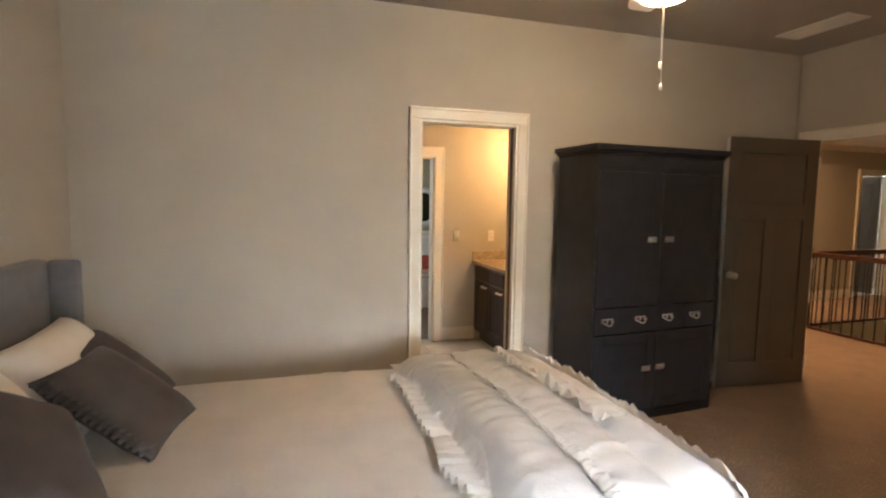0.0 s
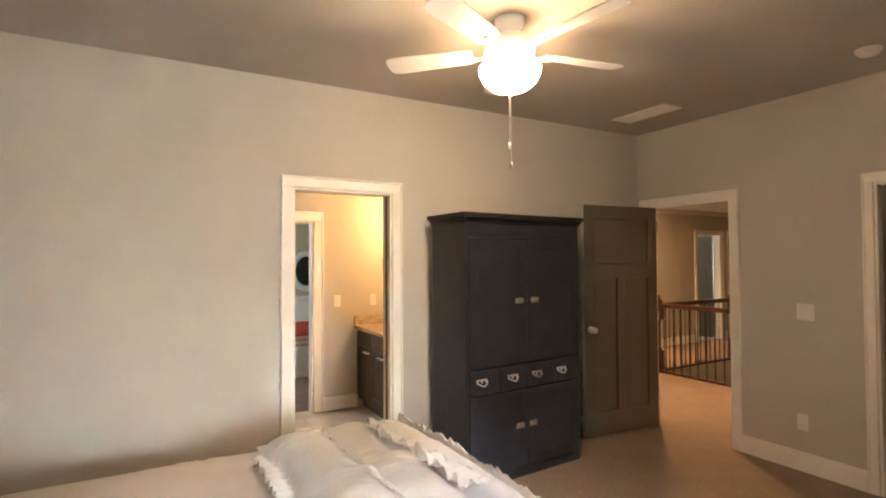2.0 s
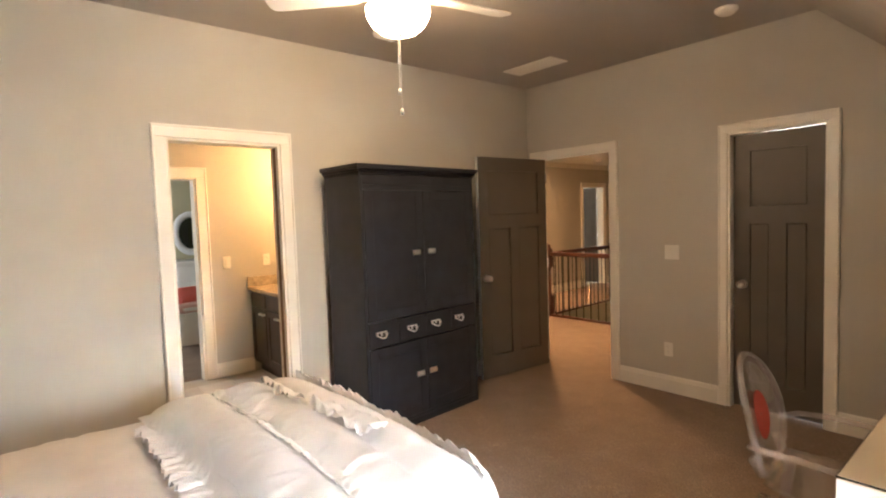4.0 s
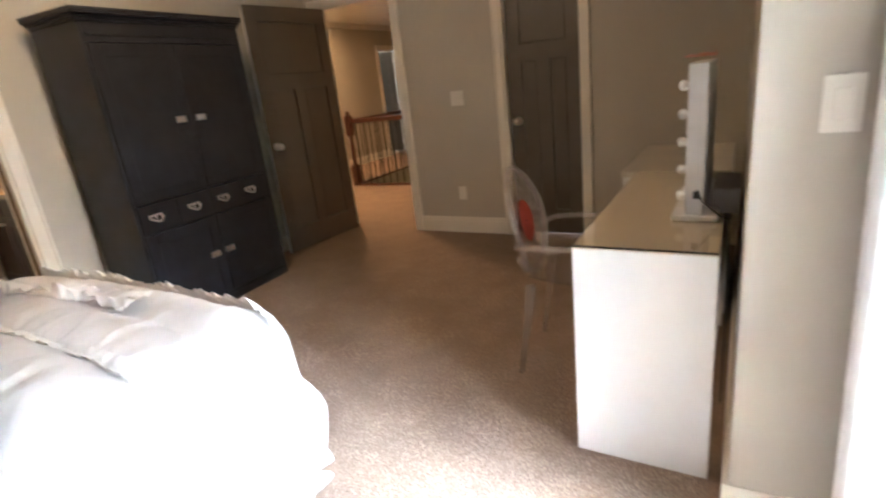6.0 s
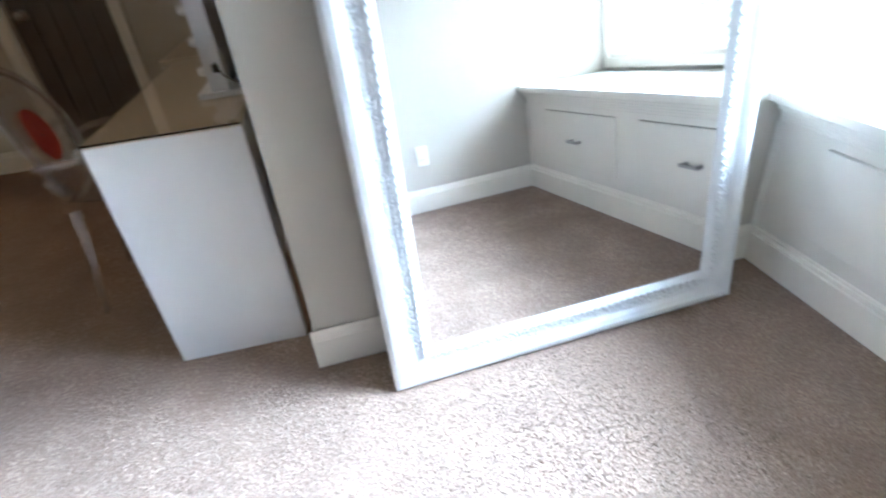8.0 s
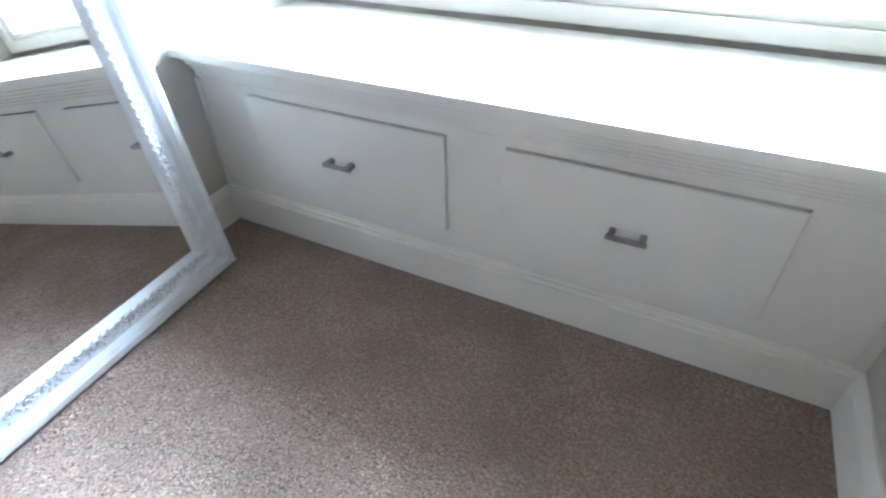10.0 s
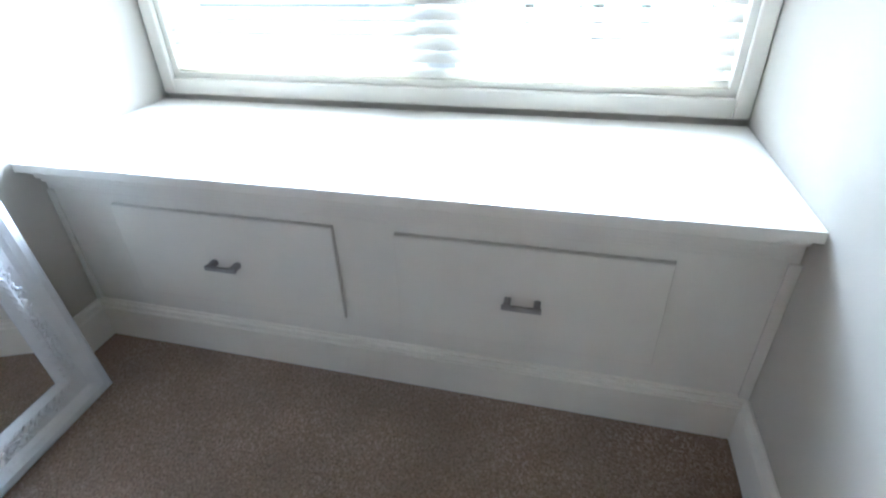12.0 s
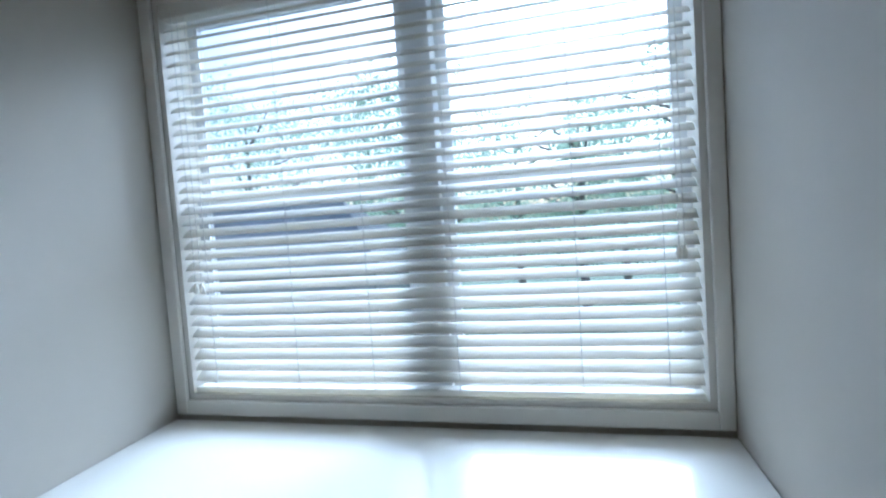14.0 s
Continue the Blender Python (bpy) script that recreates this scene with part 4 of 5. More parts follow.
def ghost_chair():
    """Clear armchair; in its own space it faces -y, with the seat's middle at the origin."""
    c = thing("armchair", "clear acrylic armchair with an oval back, pulled up to the desk", "chair", pose(-1.80, -3.0, 0, 0, 0, 4))
    n = 28

    def seat(u, v):
        s, q = 2 * u - 1, 2 * v - 1
        k = math.sqrt(max(0.0, 1 - 0.28 * q * q))
        return Vector((s * 0.235 * k, q * 0.215, 0.46 + 0.012 * (s * s + q * q) - 0.012))
    part("seat", grid_surface(14, 14, seat, 0.022), ACRYL, c, "clear acrylic seat", True)

    # oval back, raked towards +y
    def back_pt(ang, r=1.0):
        x = 0.205 * r * math.cos(ang)
        h = 0.235 * r * math.sin(ang)
        z = 0.665 + h
        return Vector((x, 0.235 + (z - 0.46) * 0.22 - 0.03 * (x / 0.2) ** 2, z))
    part("back_rim", tube([back_pt(2 * math.pi * i / n) for i in range(n)], 0.013, 8, closed=True), ACRYL, c, "clear acrylic oval rim", True)

    def back(u, v):
        return back_pt(2 * math.pi * v, 0.02 + 0.95 * u)
    part("backrest", grid_surface(6, 36, back, 0.008), ACRYL, c, "clear acrylic oval back", True)

    def print_patch(u, v):
        return back_pt(2 * math.pi * v, 0.02 + 0.38 * u) + Vector((0, -0.012, 0))
    part("print", grid_surface(5, 28, print_patch, 0.002), CORAL, c, "coral red printed patch")
    for s in (-1, 1):
        part("arm", tube([(s * 0.20, 0.255, 0.60), (s * 0.245, 0.19, 0.618), (s * 0.262, 0.08, 0.622), (s * 0.262, -0.05, 0.615), (s * 0.255, -0.12, 0.585), (s * 0.235, -0.16, 0.52), (s * 0.22, -0.175, 0.46)], 0.015, 8, flat=0.8), ACRYL, c, "clear acrylic arm", True)
        part("leg", tube([(s * 0.19, 0.208, 0.425), (s * 0.195, 0.225, 0.28), (s * 0.205, 0.27, 0.0)], [0.024, 0.019, 0.013], 8), ACRYL, c, "clear acrylic leg", True)
        part("leg", tube([(s * 0.215, -0.185, 0.425), (s * 0.215, -0.19, 0.25), (s * 0.22, -0.20, 0.0)], [0.024, 0.019, 0.013], 8), ACRYL, c, "clear acrylic leg", True)
    part("stile", tube([(0.15, 0.225, 0.482), (0.165, 0.255, 0.545)], 0.018, 8), ACRYL, c, smooth=True)
    part("stile", tube([(-0.15, 0.225, 0.482), (-0.165, 0.255, 0.545)], 0.018, 8), ACRYL, c, smooth=True)
    return c


ghost_chair()


def makeup_mirror():
    m = thing("makeup_mirror", "white make-up mirror with round bulbs, standing on the desk", "make-up mirror", pose(-2.11, 0, 0.7688))
    w, yf, yb, h = 0.58, -3.405, -3.462, 0.50
    part("back", box(0.012, w - 0.012, yb, yb + 0.01, 0.035, h - 0.012), MFRAME, m)
    for x in (0, w - 0.012):
        part("side", box(x, x + 0.012, yb, yf, 0.02, h, 0.002, 1), MFRAME, m)
    for z0, z1 in ((0.02, 0.035), (h - 0.012, h)):
        part("rail", box(0.012, w - 0.012, yb, yf, z0, z1, 0.002, 1), MFRAME, m)
    part("surround", boxes((0.0122, 0.09, yf - 0.012, yf - 0.002, 0.036, h - 0.013), (w - 0.09, w - 0.0122, yf - 0.012, yf - 0.002, 0.036, h - 0.013), (0.09, w - 0.09, yf - 0.012, yf - 0.002, h - 0.09, h - 0.013)), DESKW, m)
    part("glass", box(0.09, w - 0.09, yf - 0.011, yf - 0.007, 0.036, h - 0.09), MIRROR, m, "mirror glass")
    part("foot", box(-0.01, w + 0.01, -3.505, -3.365, 0.0, 0.02, 0.004), MFRAME, m)
    for i in range(5):
        for x in (0.05, w - 0.05):
            bm = lathe([(0.0, 0.0), (0.010, 0.0), (0.011, 0.006), (0.015, 0.012), (0.017, 0.02), (0.013, 0.030), (0.0, 0.034)], 14)
            part("bulb", bm, BULB, m, "frosted round bulb", True, Matrix.Translation((x, yf - 0.002, 0.075 + i * 0.09)) @ Matrix.Rotation(radians(-90), 4, "X"))
    part("socket", box(-0.002, 0.001, -3.45, -3.43, 0.10, 0.075), SLOT, m)
    part("cable", tube([(0.0, -3.44, 0.105), (-0.02, -3.46, 0.07), (0.0, -3.50, 0.03), (0.04, -3.515, 0.004), (0.10, -3.535, -0.02), (0.12, -3.545, -0.2), (0.12, -3.545, -0.76)], 0.003, 6), SLOT, m, "black power cable")
    return m


makeup_mirror()


def cloth_on_mirror():
    def f(u, v):
        x, y = -2.11 + 0.02 + u * 0.14, -3.475 + v * 0.085
        return Vector((x, y, 0.7708 + 0.508 + 0.045 * abs(nz(x, y, 1, 16)) * min(1.0, 6 * u * (1 - u) + 0.3) + 0.006))
    solid("folded_cloth", grid_surface(16, 12, f, 0.006), mat("pink_cloth", (0.62, 0.34, 0.28), 0.85, 0.15, 20), "crumpled pink cloth on the make-up mirror", "cloth", smooth=True)


cloth_on_mirror()


def hair_dryer():
    d = thing("hair_dryer", "black hair dryer lying on the desk behind the mirror", "hair dryer", pose(-1.40, -3.395, 0.845, 0, 0, -80))
    part("barrel", lathe([(0.0, -0.09), (0.03, -0.09), (0.040, -0.07), (0.042, 0.02), (0.030, 0.08), (0.028, 0.11), (0.0, 0.11)], 20), SLOT, d, smooth=True, at=Matrix.Rotation(radians(90), 4, "X"))
    part("handle", tube([(0, -0.02, -0.02), (0.02, -0.03, -0.072)], [0.022, 0.018], 12), SLOT, d)
    part("ring", lathe([(0.043, -0.01), (0.047, -0.01), (0.047, 0.01), (0.043, 0.01), (0.043, -0.01)], 20, caps=False), NICKEL, d, at=Matrix.Rotation(radians(90), 4, "X"))


hair_dryer()


def gap_filler():
    # lidded box added in place of the shaded gap and dark cloth there
    o = thing("desk_gap_filler", "grey box put in for shade and dark cloth behind the make-up mirror", "storage box", pose(-2.0, -3.564, 0.7688))
    grey = mat("grey_box", (0.20, 0.19, 0.19), 0.6, 0.1, 12.0)
    part("body", boxes((0, 0.26, 0, 0.006, 0, 0.075), (0, 0.26, 0.074, 0.08, 0, 0.075), (0, 0.006, 0.006, 0.074, 0, 0.075), (0.254, 0.26, 0.006, 0.074, 0, 0.075), (0.006, 0.254, 0.006, 0.074, 0, 0.006)), grey, o)
    part("lid", box(-0.003, 0.263, -0.003, 0.083, 0.0752, 0.087, 0.003), grey, o)


gap_filler()


def door_stop():
    d = thing("door_stop", "white spring door stop on the skirting", "door stop", pose(-0.96, -0.016, 0.07, 90, 0, 0))
    part("base", lathe([(0.0, 0.0), (0.016, 0.0), (0.014, 0.006), (0.0, 0.006)], 14), PLATE, d)
    part("spring", tube([(0.006 * math.cos(k * 0.9), 0.006 * math.sin(k * 0.9), 0.006 + k * 0.0012) for k in range(50)], 0.0014, 5), NICKEL, d)
    part("tip", lathe([(0.0, 0.066), (0.010, 0.066), (0.011, 0.08), (0.0, 0.084)], 12), PLATE, d, smooth=True)


door_stop()


# ---- ceiling fan and vent ----
def ceiling_fan():
    f = thing("ceiling_fan", "white five-blade ceiling fan with a lit glass bowl", "ceiling fan", pose(-2.575, -1.39, 0))
    part("canopy", lathe([(0.0, H), (0.075, H), (0.072, H - 0.03), (0.045, H - 0.065), (0.015, H - 0.075), (0.0, H - 0.075)]), FANW, f, "", True)
    part("rod", lathe([(0.0, 2.66), (0.014, 2.66), (0.014, H - 0.06), (0.0, H - 0.06)], 12), FANW, f)
    part("motor_housing", lathe([(0.0, 2.685), (0.04, 2.685), (0.09, 2.672), (0.125, 2.645), (0.13, 2.60), (0.118, 2.575), (0.085, 2.56), (0.06, 2.545), (0.0, 2.545)]), FANW, f, "", True)
    part("light_kit", lathe([(0.0, 2.545), (0.065, 2.545), (0.085, 2.535), (0.075, 2.525), (0.0, 2.52)]), FANW, f, "", True)
    part("bowl", lathe([(0.0, 2.519), (0.156, 2.519), (0.154, 2.49), (0.135, 2.45), (0.095, 2.415), (0.04, 2.398), (0.0, 2.396)]), GLOBE, f, "lit frosted glass bowl", True)
    part("finial", lathe([(0.0, 2.372), (0.012, 2.376), (0.016, 2.39), (0.022, 2.399), (0.0, 2.400)], 14), NICKEL, f)
    for k in range(5):
        m = Matrix.Rotation(radians(72 * k - 10), 4, "Z")
        bm = bmesh.new()
        rr = [(0.19, 0.045), (0.24, 0.058), (0.45, 0.066), (0.60, 0.070), (0.645, 0.062), (0.66, 0.04)]
        rows = []
        for r, hw in rr:
            rows.append([bm.verts.new((r, -hw, -hw * 0.21 + 0.003)), bm.verts.new((r, hw, hw * 0.21 + 0.003)), bm.verts.new((r, hw, hw * 0.21 - 0.004)), bm.verts.new((r, -hw, -hw * 0.21 - 0.004))])
        for a, b in zip(rows, rows[1:]):
            for i in range(4):
                bm.faces.new((a[i], a[(i + 1) % 4], b[(i + 1) % 4], b[i]))
        bm.faces.new(rows[0])
        bm.faces.new(rows[-1][::-1])
        bl = part("blade", bm, FANW, f, at=Matrix.Translation((0, 0, 2.60)) @ m)
        part("blade_arm", tube([(0.11, 0, -0.012), (0.16, 0, -0.018), (0.24, 0.0, -0.010)], [0.012, 0.014, 0.02], 8, flat=0.4), FANW, bl)
    for x, y, z in ((-0.012, -0.01, 2.135), (0.012, 0.01, 2.045)):
        part("pull_chain", tube([(x, y, z), (x, y, 2.40)], 0.0018, 6), NICKEL, f)
        part("pull_knob", lathe([(0.0, -0.03), (0.007, -0.028), (0.009, -0.012), (0.006, 0.0), (0.0, 0.002)], 10), BULB, f, at=Matrix.Translation((x, y, z)), smooth=True)
    return f


ceiling_fan()


def vent():
    v = thing("ceiling_vent", "white slatted air vent in the ceiling", "air vent")
    x0, x1, y0, y1 = -0.68, -0.46, -0.84, -0.32
    part("frame", boxes((x0, x0 + 0.025, y0, y1, H - 0.008, H), (x1 - 0.025, x1, y0, y1, H - 0.008, H), (x0 + 0.025, x1 - 0.025, y0, y0 + 0.025, H - 0.008, H), (x0 + 0.025, x1 - 0.025, y1 - 0.025, y1, H - 0.008, H)), WHITE, v)
    part("backing", box(x0 + 0.02, x1 - 0.02, y0 + 0.02, y1 - 0.02, H - 0.002, H - 0.001), WHITE, v)
    for i in range(9):
        x = x0 + 0.033 + i * 0.019
        part("slat", box(-0.007, 0.007, y0 + 0.025, y1 - 0.025, -0.001, 0.001), WHITE, v, at=Matrix.Translation((x, 0, H - 0.006)) @ Matrix.Rotation(radians(35), 4, "Y"))


vent()


# ---- bathroom and far bedroom ----
def bath_tiles():
    fl = bpy.data.objects["floor_bath"]
    me = mesh_of(box(-0.148, 0.148, -0.148, 0.148, -0.006, 0.0, 0.002, 1), "tile", TILE)
    for i in range(9):
        for j in range(5):
            t = new("tile", me)
            t.parent = fl
            t.matrix_basis = Matrix.Translation((-4.2 + i * 0.302, 0.30 + j * 0.302, random.uniform(-0.0008, 0.0004)))


bath_tiles()


def vanity():
    v = thing("vanity", "espresso wood bathroom vanity under a granite counter", "vanity")
    xf, y0, y1 = -2.25, 0.55, FY - 0.003
    part("cabinet", boxes((xf + 0.02, -1.625, y0, y1, 0.10, 0.83), (xf + 0.08, -1.625, y0, y1, 0.0, 0.10)), ESPRESSO, v)
    ys = [y1 - 0.02, y1 - 0.40, y1 - 0.78, y1 - 1.16]
    for a, b in zip(ys[1:], ys):
        part("drawer", box(xf, xf + 0.021, a + 0.008, b - 0.008, 0.68, 0.81, 0.003, 1), ESPRESSO, v)
        d = part("door", boxes((xf, xf + 0.021, a + 0.008, a + 0.068, 0.13, 0.665), (xf, xf + 0.021, b - 0.068, b - 0.008, 0.13, 0.665), (xf, xf + 0.021, a + 0.068, b - 0.068, 0.605, 0.665), (xf, xf + 0.021, a + 0.068, b - 0.068, 0.13, 0.19), (xf + 0.008, xf + 0.021, a + 0.068, b - 0.068, 0.19, 0.605)), ESPRESSO, v)
        part("pull", tube([(xf, a + 0.02, 0.62), (xf - 0.026, a + 0.022, 0.62), (xf - 0.026, a + 0.11, 0.62), (xf, a + 0.112, 0.62)], 0.010, 8), NICKEL, d, "nickel pull")
    c = solid("countertop", boxes((xf - 0.025, -1.625, y0 - 0.02, y1, 0.832, 0.868), (xf - 0.02, -1.625, y1 - 0.02, y1, 0.868, 0.965), (-1.645, -1.625, y0 - 0.02, y1 - 0.02, 0.868, 0.965), bevel=0.003), GRANITE, "speckled tan granite counter with a backsplash", "countertop")
    return v


vanity()


def vanity_light():
    l = thing("vanity_light", "warm three-shade light bar over the vanity", "wall lamp")
    part("bar", box(-1.655, -1.622, 0.75, 1.62, 2.06, 2.12, 0.006), NICKEL, l)
    for y in (0.88, 1.18, 1.48):
        part("shade", lathe([(0.0, 0.0), (0.055, 0.0), (0.062, 0.05), (0.045, 0.13), (0.02, 0.16), (0.0, 0.16)], 16), BATHLAMP, l, "lit frosted shade", True, Matrix.Translation((-1.75, y, 1.95)))
        part("arm", tube([(-1.65, y, 2.09), (-1.75, y, 2.11)], 0.008, 8), NICKEL, l)


vanity_light()


def far_room():
    c = thing("tall_chest", "white tall chest of drawers in the far bedroom", "chest", pose(-2.75, 4.03, 0))
    part("body", box(0, 0.9, 0, 0.44, 0.06, 1.0, 0.004), DESKW, c)
    part("top", box(-0.03, 0.93, -0.03, 0.45, 1.0, 1.03, 0.006), DESKW, c)
    for i in range(4):
        d = part("drawer", box(0.04, 0.86, -0.012, 0.004, 0.1 + i * 0.22, 0.30 + i * 0.22, 0.004, 1), DESKW, c)
        for x in (0.22, 0.68):
            part("knob", lathe([(0.0, 0), (0.012, 0), (0.016, 0.02), (0.0, 0.026)], 10), NICKEL, d, at=Matrix.Translation((x, -0.012, 0.2 + i * 0.22)) @ Matrix.Rotation(radians(90), 4, "X"))
    part("plinth", box(0.02, 0.88, 0.02, 0.42, 0, 0.06), DESKW, c)
    m = thing("oval_mirror", "oval wall mirror in a white frame", "mirror", pose(-2.09, 4.497, 1.40, 90, 0, 0))
    part("frame", tube([(0.21 * math.cos(a * math.pi / 16), 0.27 * math.sin(a * math.pi / 16), 0.015) for a in range(32)], 0.045, 8, closed=True), MFRAME, m, smooth=True)
    part("glass", lathe([(0.0, 0.006), (1.0, 0.006), (1.0, 0.012), (0.0, 0.012)], 32, at=Matrix.Diagonal((0.19, 0.25, 1, 1))), mat("dark_glass", (0.08, 0.09, 0.08), 0.05, 0.0, metal=1.0), m)
    b = thing("small_bed", "white wooden bed with a turned post and rumpled bedding", "bed", pose(-2.72, 2.95, 0))
    part("footboard", boxes((0.0, 1.0, 0.0, 0.04, 0.12, 0.50), (0.0, 1.0, 0.0, 0.04, 0.52, 0.56), bevel=0.005), DESKW, b)
    for x in (-0.03, 1.0):
        part("post", lathe([(0.0, 0), (0.03, 0), (0.035, 0.1), (0.03, 0.3), (0.04, 0.42), (0.025, 0.46), (0.045, 0.56), (0.03, 0.64), (0.045, 0.72), (0.028, 0.78), (0.04, 0.83), (0.0, 0.87)], 16), DESKW, b, "turned white post", True, Matrix.Translation((x, 0.02, 0)))
    part("mattress", box(0.0, 1.0, 0.05, 1.0, 0.2, 0.5, 0.06, 3), PILLOWW, b, "", True)
    pillow("small_cushion", 0.42, 0.30, 0.16, pose(-2.46, 3.18, 0.66, 35, 0, 10), CORAL, "coral red cushion on the far bed", group="cushions on the far bed")
    pillow("small_cushion", 0.42, 0.30, 0.14, pose(-2.50, 3.10, 0.55, 10, 0, 5), mat("pale_pink", (0.70, 0.45, 0.40), 0.85, 0.1), "pale pink cushion on the far bed", group="cushions on the far bed")


far_room()


# ---- hall ----
def newel(x, y, label):
    n = thing("newel_post", label, "newel post", pose(x, y, 0), "newel posts of the hall railing")
    part("base_block", box(-0.045, 0.045, -0.045, 0.045, 0, 0.30, 0.004), RAILW, n)
    part("top_block", box(-0.045, 0.045, -0.045, 0.045, 0.72, 0.98, 0.004), RAILW, n)
    part("turning", lathe([(0.0, 0.30), (0.042, 0.30), (0.03, 0.34), (0.034, 0.45), (0.026, 0.66), (0.04, 0.72), (0.0, 0.72)], 16), RAILW, n, smooth=True)
    part("cap", lathe([(0.0, 0.98), (0.055, 0.98), (0.055, 0.995), (0.025, 1.005), (0.035, 1.03), (0.02, 1.055), (0.0, 1.06)], 16), RAILW, n, smooth=True)


def railing(a, b, label):
    a, b = Vector((*a, 0)), Vector((*b, 0))
    d = (b - a)
    r = thing("railing", label, "railing", Matrix.Translation(a) @ Matrix.Rotation(math.atan2(d.y, d.x), 4, "Z"))
    L = d.length
    part("handrail", boxes((0.045, L - 0.045, -0.03, 0.03, 0.90, 0.945), (0.045, L - 0.045, -0.02, 0.02, 0.885, 0.90), bevel=0.006), RAILW, r, "dark stained wooden handrail")
    part("shoe_rail", box(0.045, L - 0.045, -0.035, 0.035, 0.0, 0.03, 0.004), RAILW, r)
    me = mesh_of(lathe([(0.0, 0.03), (0.014, 0.03), (0.0075, 0.045), (0.0075, 0.45), (0.012, 0.47), (0.0075, 0.49), (0.0075, 0.87), (0.012, 0.886), (0.0, 0.886)], 8), "baluster", IRON)
    n = int(L / 0.115)
    for i in range(1, n):
        o = new("baluster", me)
        o.parent = r
        o.matrix_basis = Matrix.Translation((L * i / n, 0, 0))


newel(1.96, 1.31, "dark stained newel post at the corner of the railing")
newel(3.76, 1.36, "dark stained newel post at the end of the railing")
newel(2.02, -1.6, "dark stained newel post by the stairs")
railing((1.96, 1.31), (2.02, -1.6), "dark wooden hall railing with black balusters")
railing((1.96, 1.31), (3.76, 1.36), "dark wooden hall railing with black balusters")


def can_light(x, y, z):
    c = thing("recessed_light", "warm recessed hall ceiling light", "ceiling light", pose(x, y, z), "recessed lights in the hall")
    part("ring", lathe([(0.072, -0.008), (0.095, -0.006), (0.097, 0.0), (0.072, 0.0), (0.072, -0.008)], 24, caps=False), WHITE, c)
    part("lens", lathe([(0.0, -0.004), (0.07, -0.004), (0.07, 0.0), (0.0, 0.0)], 24), CANLAMP, c, "lit warm lens")


can_light(2.6, 2.35, 2.46)
can_light(0.95, 0.6, 2.46)
d = thing("smoke_detector", "white round smoke detector on the bedroom ceiling", "smoke detector", pose(-0.52, -2.1, H))
part("cover", lathe([(0.0, -0.038), (0.045, -0.036), (0.066, -0.015), (0.068, 0.0), (0.0, 0.0)], 24), WHITE, d, smooth=True)
d = thing("smoke_detector", "white round smoke detector on the hall ceiling", "smoke detector", pose(4.3, 1.95, 2.46))
part("cover", lathe([(0.0, -0.035), (0.04, -0.033), (0.06, -0.015), (0.062, 0.0), (0.0, 0.0)], 20), WHITE, d, smooth=True)
solid("crown_moulding", boxes((0.12, 7.2, HN - 0.05, HN, 2.38, 2.42), (0.12, 7.2, HN - 0.08, HN, 2.42, 2.46), bevel=0.006), WHITE, "white crown moulding along the hall", "crown moulding", "structure")


# ---- outside ----
solid("ground", box(-400, 400, -800, -6.2, -3.2, -3.0), GRASS, "green lawn outside the house", "ground", "structure")
solid("outer_roof", prism([(-9, -6.02), (3, -6.02), (3, -7.6), (-9, -7.6)], -0.9, -0.75), ROOF, "grey shingled roof below the window", "roof", "structure")


def tree(x, y, h, r, label, seed):
    rng = random.Random(seed)
    t = thing("tree", label, "tree", pose(x, y, -3.0), "trees in the garden")
    bm = tube([(0, 0, 0), (0.1, 0.05, h * 0.3), (0.0, 0.1, h * 0.6), (0.05, 0, h * 0.9)], [0.22, 0.17, 0.11, 0.03], 10)
    for i in range(9):
        a, z = rng.uniform(0, 6.28), h * rng.uniform(0.3, 0.8)
        tube([(0, 0, z), (r * 0.4 * math.cos(a), r * 0.4 * math.sin(a), z + 0.5), (r * 0.8 * math.cos(a), r * 0.8 * math.sin(a), z + 1.1)], [0.08, 0.05, 0.015], 6, bm)
    part("trunk", bm, BARK, t)
    verts, faces = [], []
    for c in range(70):
        a, q = rng.uniform(0, 6.28), rng.uniform(0, 1) ** 0.6
        z = h * rng.uniform(0.28, 1.0)
        rr = r * q * (1.15 - 0.75 * abs(z / h - 0.5))
        cx, cy = rr * math.cos(a), rr * math.sin(a)
        for k in range(130):
            px, py, pz = cx + rng.gauss(0, 0.42), cy + rng.gauss(0, 0.42), z + rng.gauss(0, 0.36)
            u = Vector((rng.gauss(0, 1), rng.gauss(0, 1), rng.gauss(0, 1))).normalized() * rng.uniform(0.05, 0.11)
            w = Vector((rng.gauss(0, 1), rng.gauss(0, 1), rng.gauss(0, 1))).normalized() * rng.uniform(0.035, 0.07)
            p = Vector((px, py, pz))
            i0 = len(verts)
            verts += [p - u, p + w, p + u, p - w]
            faces.append((i0, i0 + 1, i0 + 2, i0 + 3))
    me = bpy.data.meshes.new("crown")
    me.from_pydata([tuple(v) for v in verts], [], faces)
    me.materials.append(LEAF)
    o = new("crown", me)
    o.parent = t


for i, (x, y, h, r) in enumerate(((-8.5, -24, 9.5, 3.6), (-4.4, -26, 9.0, 3.4), (1.2, -23, 9.6, 3.4), (-13, -28, 12.0, 4.2), (5.5, -28, 10.5, 3.8), (-6.6, -32, 10.5, 3.8), (-1.4, -30, 9.4, 3.6), (-16, -22, 10.0, 3.6), (9.5, -24, 10.0, 3.6))):
    tree(x, y, h, r, "green leafy tree in the garden", 11 + i)


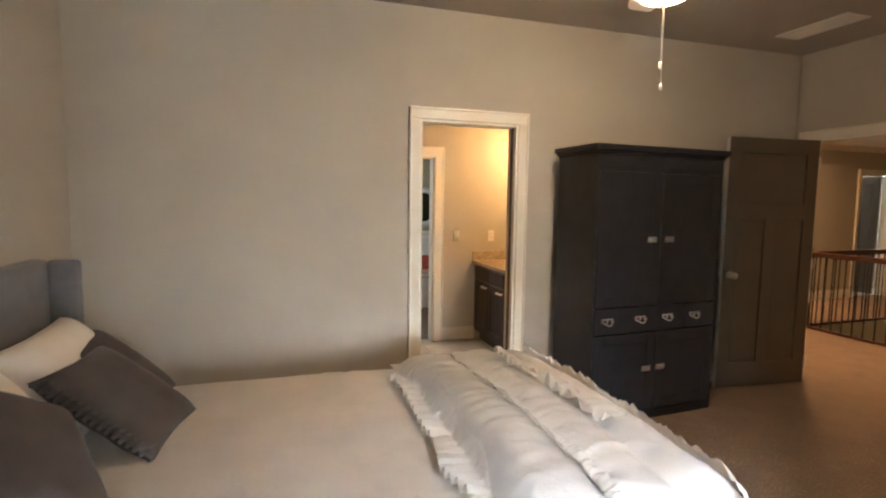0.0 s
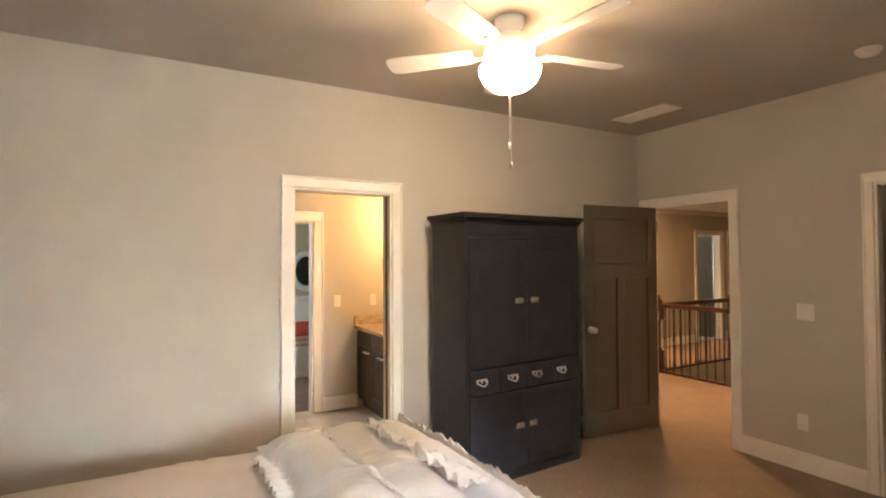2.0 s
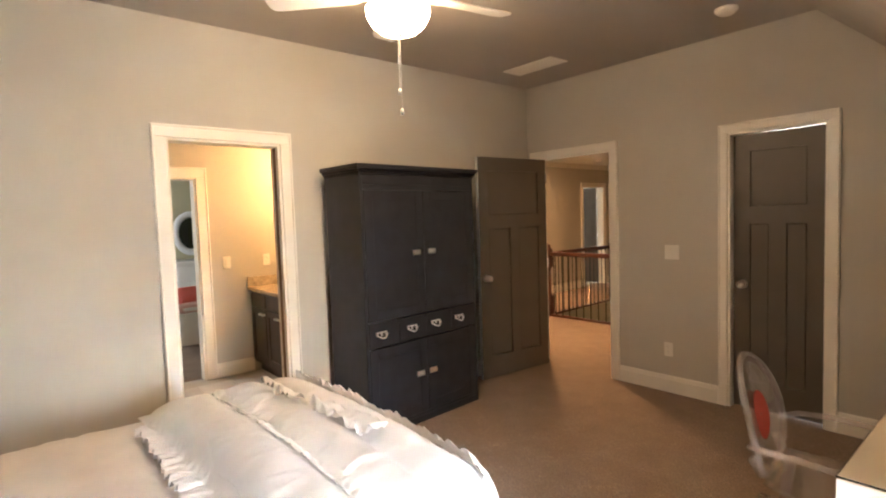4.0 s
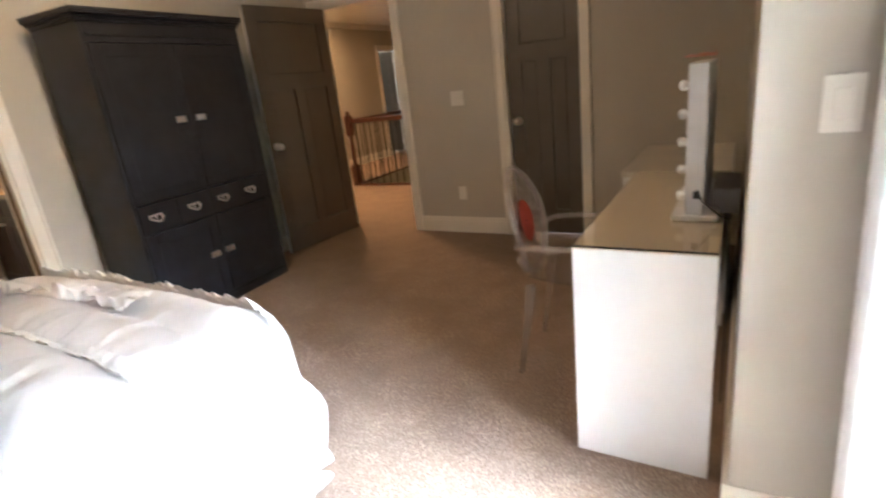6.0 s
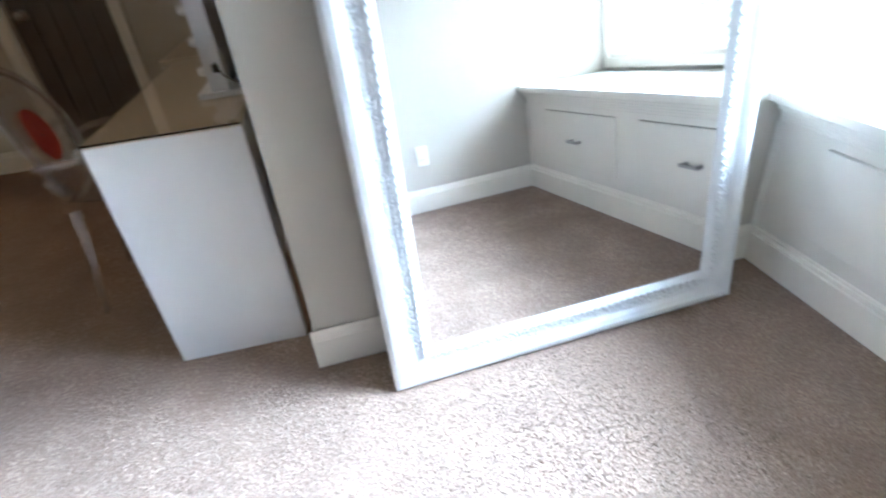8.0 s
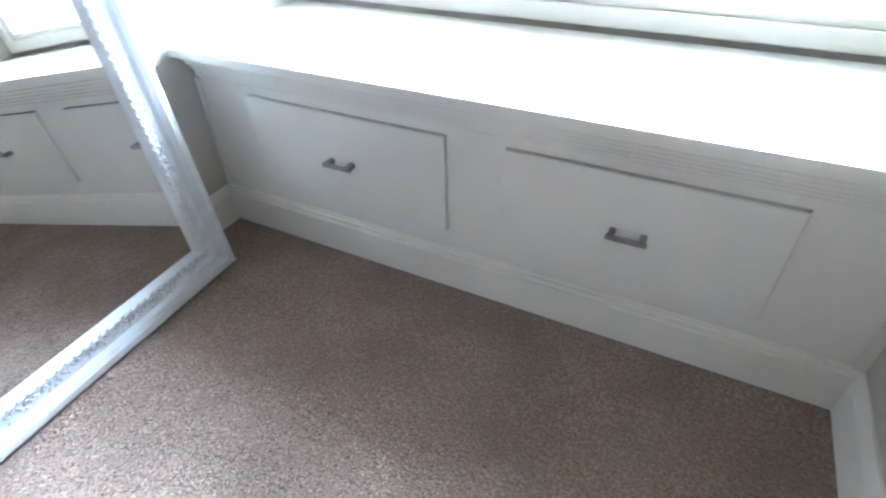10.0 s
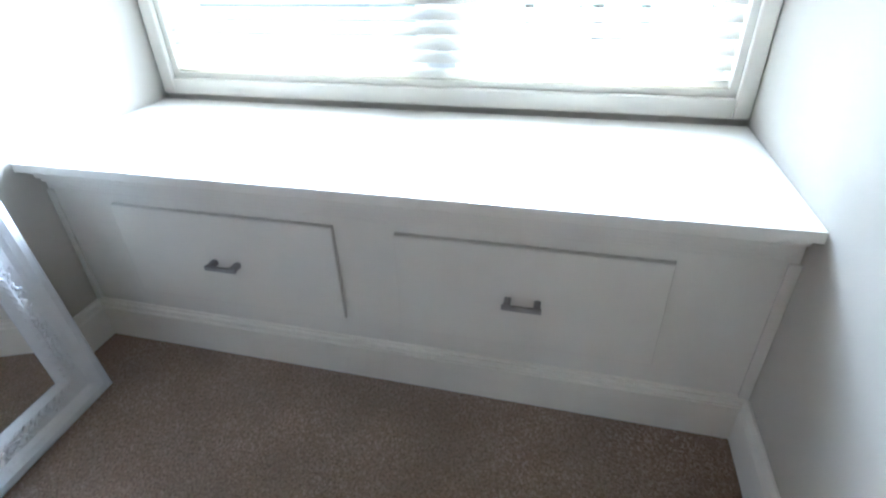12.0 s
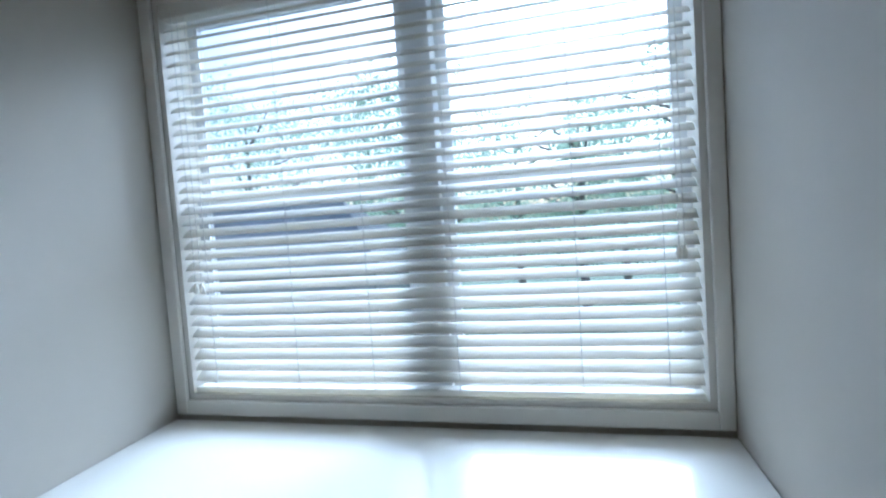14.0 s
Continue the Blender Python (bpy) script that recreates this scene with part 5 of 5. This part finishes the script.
def neighbour():
    h = thing("house", "neighbouring house with a grey roof", "house", pose(4.0, -17.5, -3.0))
    part("wall", box(-2.6, 5, 0, -5, 0, 3.2), SIDING, h)
    bm = bmesh.new()
    p = [bm.verts.new(v) for v in ((-3.0, 0.5, 3.1), (5.4, 0.5, 3.1), (5.4, -5.5, 3.1), (-3.0, -5.5, 3.1), (-0.6, -2.5, 5.2), (5.4, -2.5, 5.2))]
    for f in ((0, 1, 5, 4), (2, 3, 4, 5), (3, 0, 4), (1, 2, 5), (0, 3, 2, 1)):
        bm.faces.new([p[i] for i in f])
    part("roof", bm, ROOF, h)
    for x in (-1.2, 1.6):
        w = part("window", box(x, x + 1.0, -0.02, 0.03, 1.2, 2.5), VINYL, h)
        part("pane", box(x + 0.07, x + 0.93, 0.02, 0.036, 1.27, 2.43), GLASS, w)


neighbour()


def carpet_tufts():
    """Short leaning yarn ends over the carpet that the walk passes closest."""
    rng = np.random.default_rng(5)
    n = 300000
    x, y = rng.uniform(-4.42, 0.0, n), rng.uniform(-5.16, 0.0, n)
    far = np.hypot(x + 3.6, y + 4.2)
    keep = rng.uniform(0, 1, n) < np.clip(1.25 - far / 3.6, 0, 1)
    keep &= ~((x > -2.64) & (y < -3.5)) & ~((x < -2.95) & (y > -2.3))
    x, y = x[keep], y[keep]
    n = len(x)
    a, lean, h, w = rng.uniform(0, 6.283, n), rng.uniform(0.001, 0.010, n), rng.uniform(0.0022, 0.0052, n), rng.uniform(0.0035, 0.0065, n)
    t = rng.uniform(0, 6.283, n)
    v = np.zeros((n, 4, 3))
    for k in range(3):
        v[:, k, 0], v[:, k, 1], v[:, k, 2] = x + w * np.cos(t + k * 2.094), y + w * np.sin(t + k * 2.094), -0.001
    v[:, 3, 0], v[:, 3, 1], v[:, 3, 2] = x + lean * np.cos(a), y + lean * np.sin(a), h
    f = (np.arange(n)[:, None, None] * 4 + np.array([[0, 1, 3], [1, 2, 3], [2, 0, 3]])[None]).reshape(-1, 3)
    me = bpy.data.meshes.new("carpet_pile")
    me.from_pydata(v.reshape(-1, 3).tolist(), [], f.tolist())
    me.materials.append(TUFT)
    tagged(new("carpet_pile", me), "short beige yarn tufts of the cut-pile carpet", "carpet", kind="stuff")


carpet_tufts()
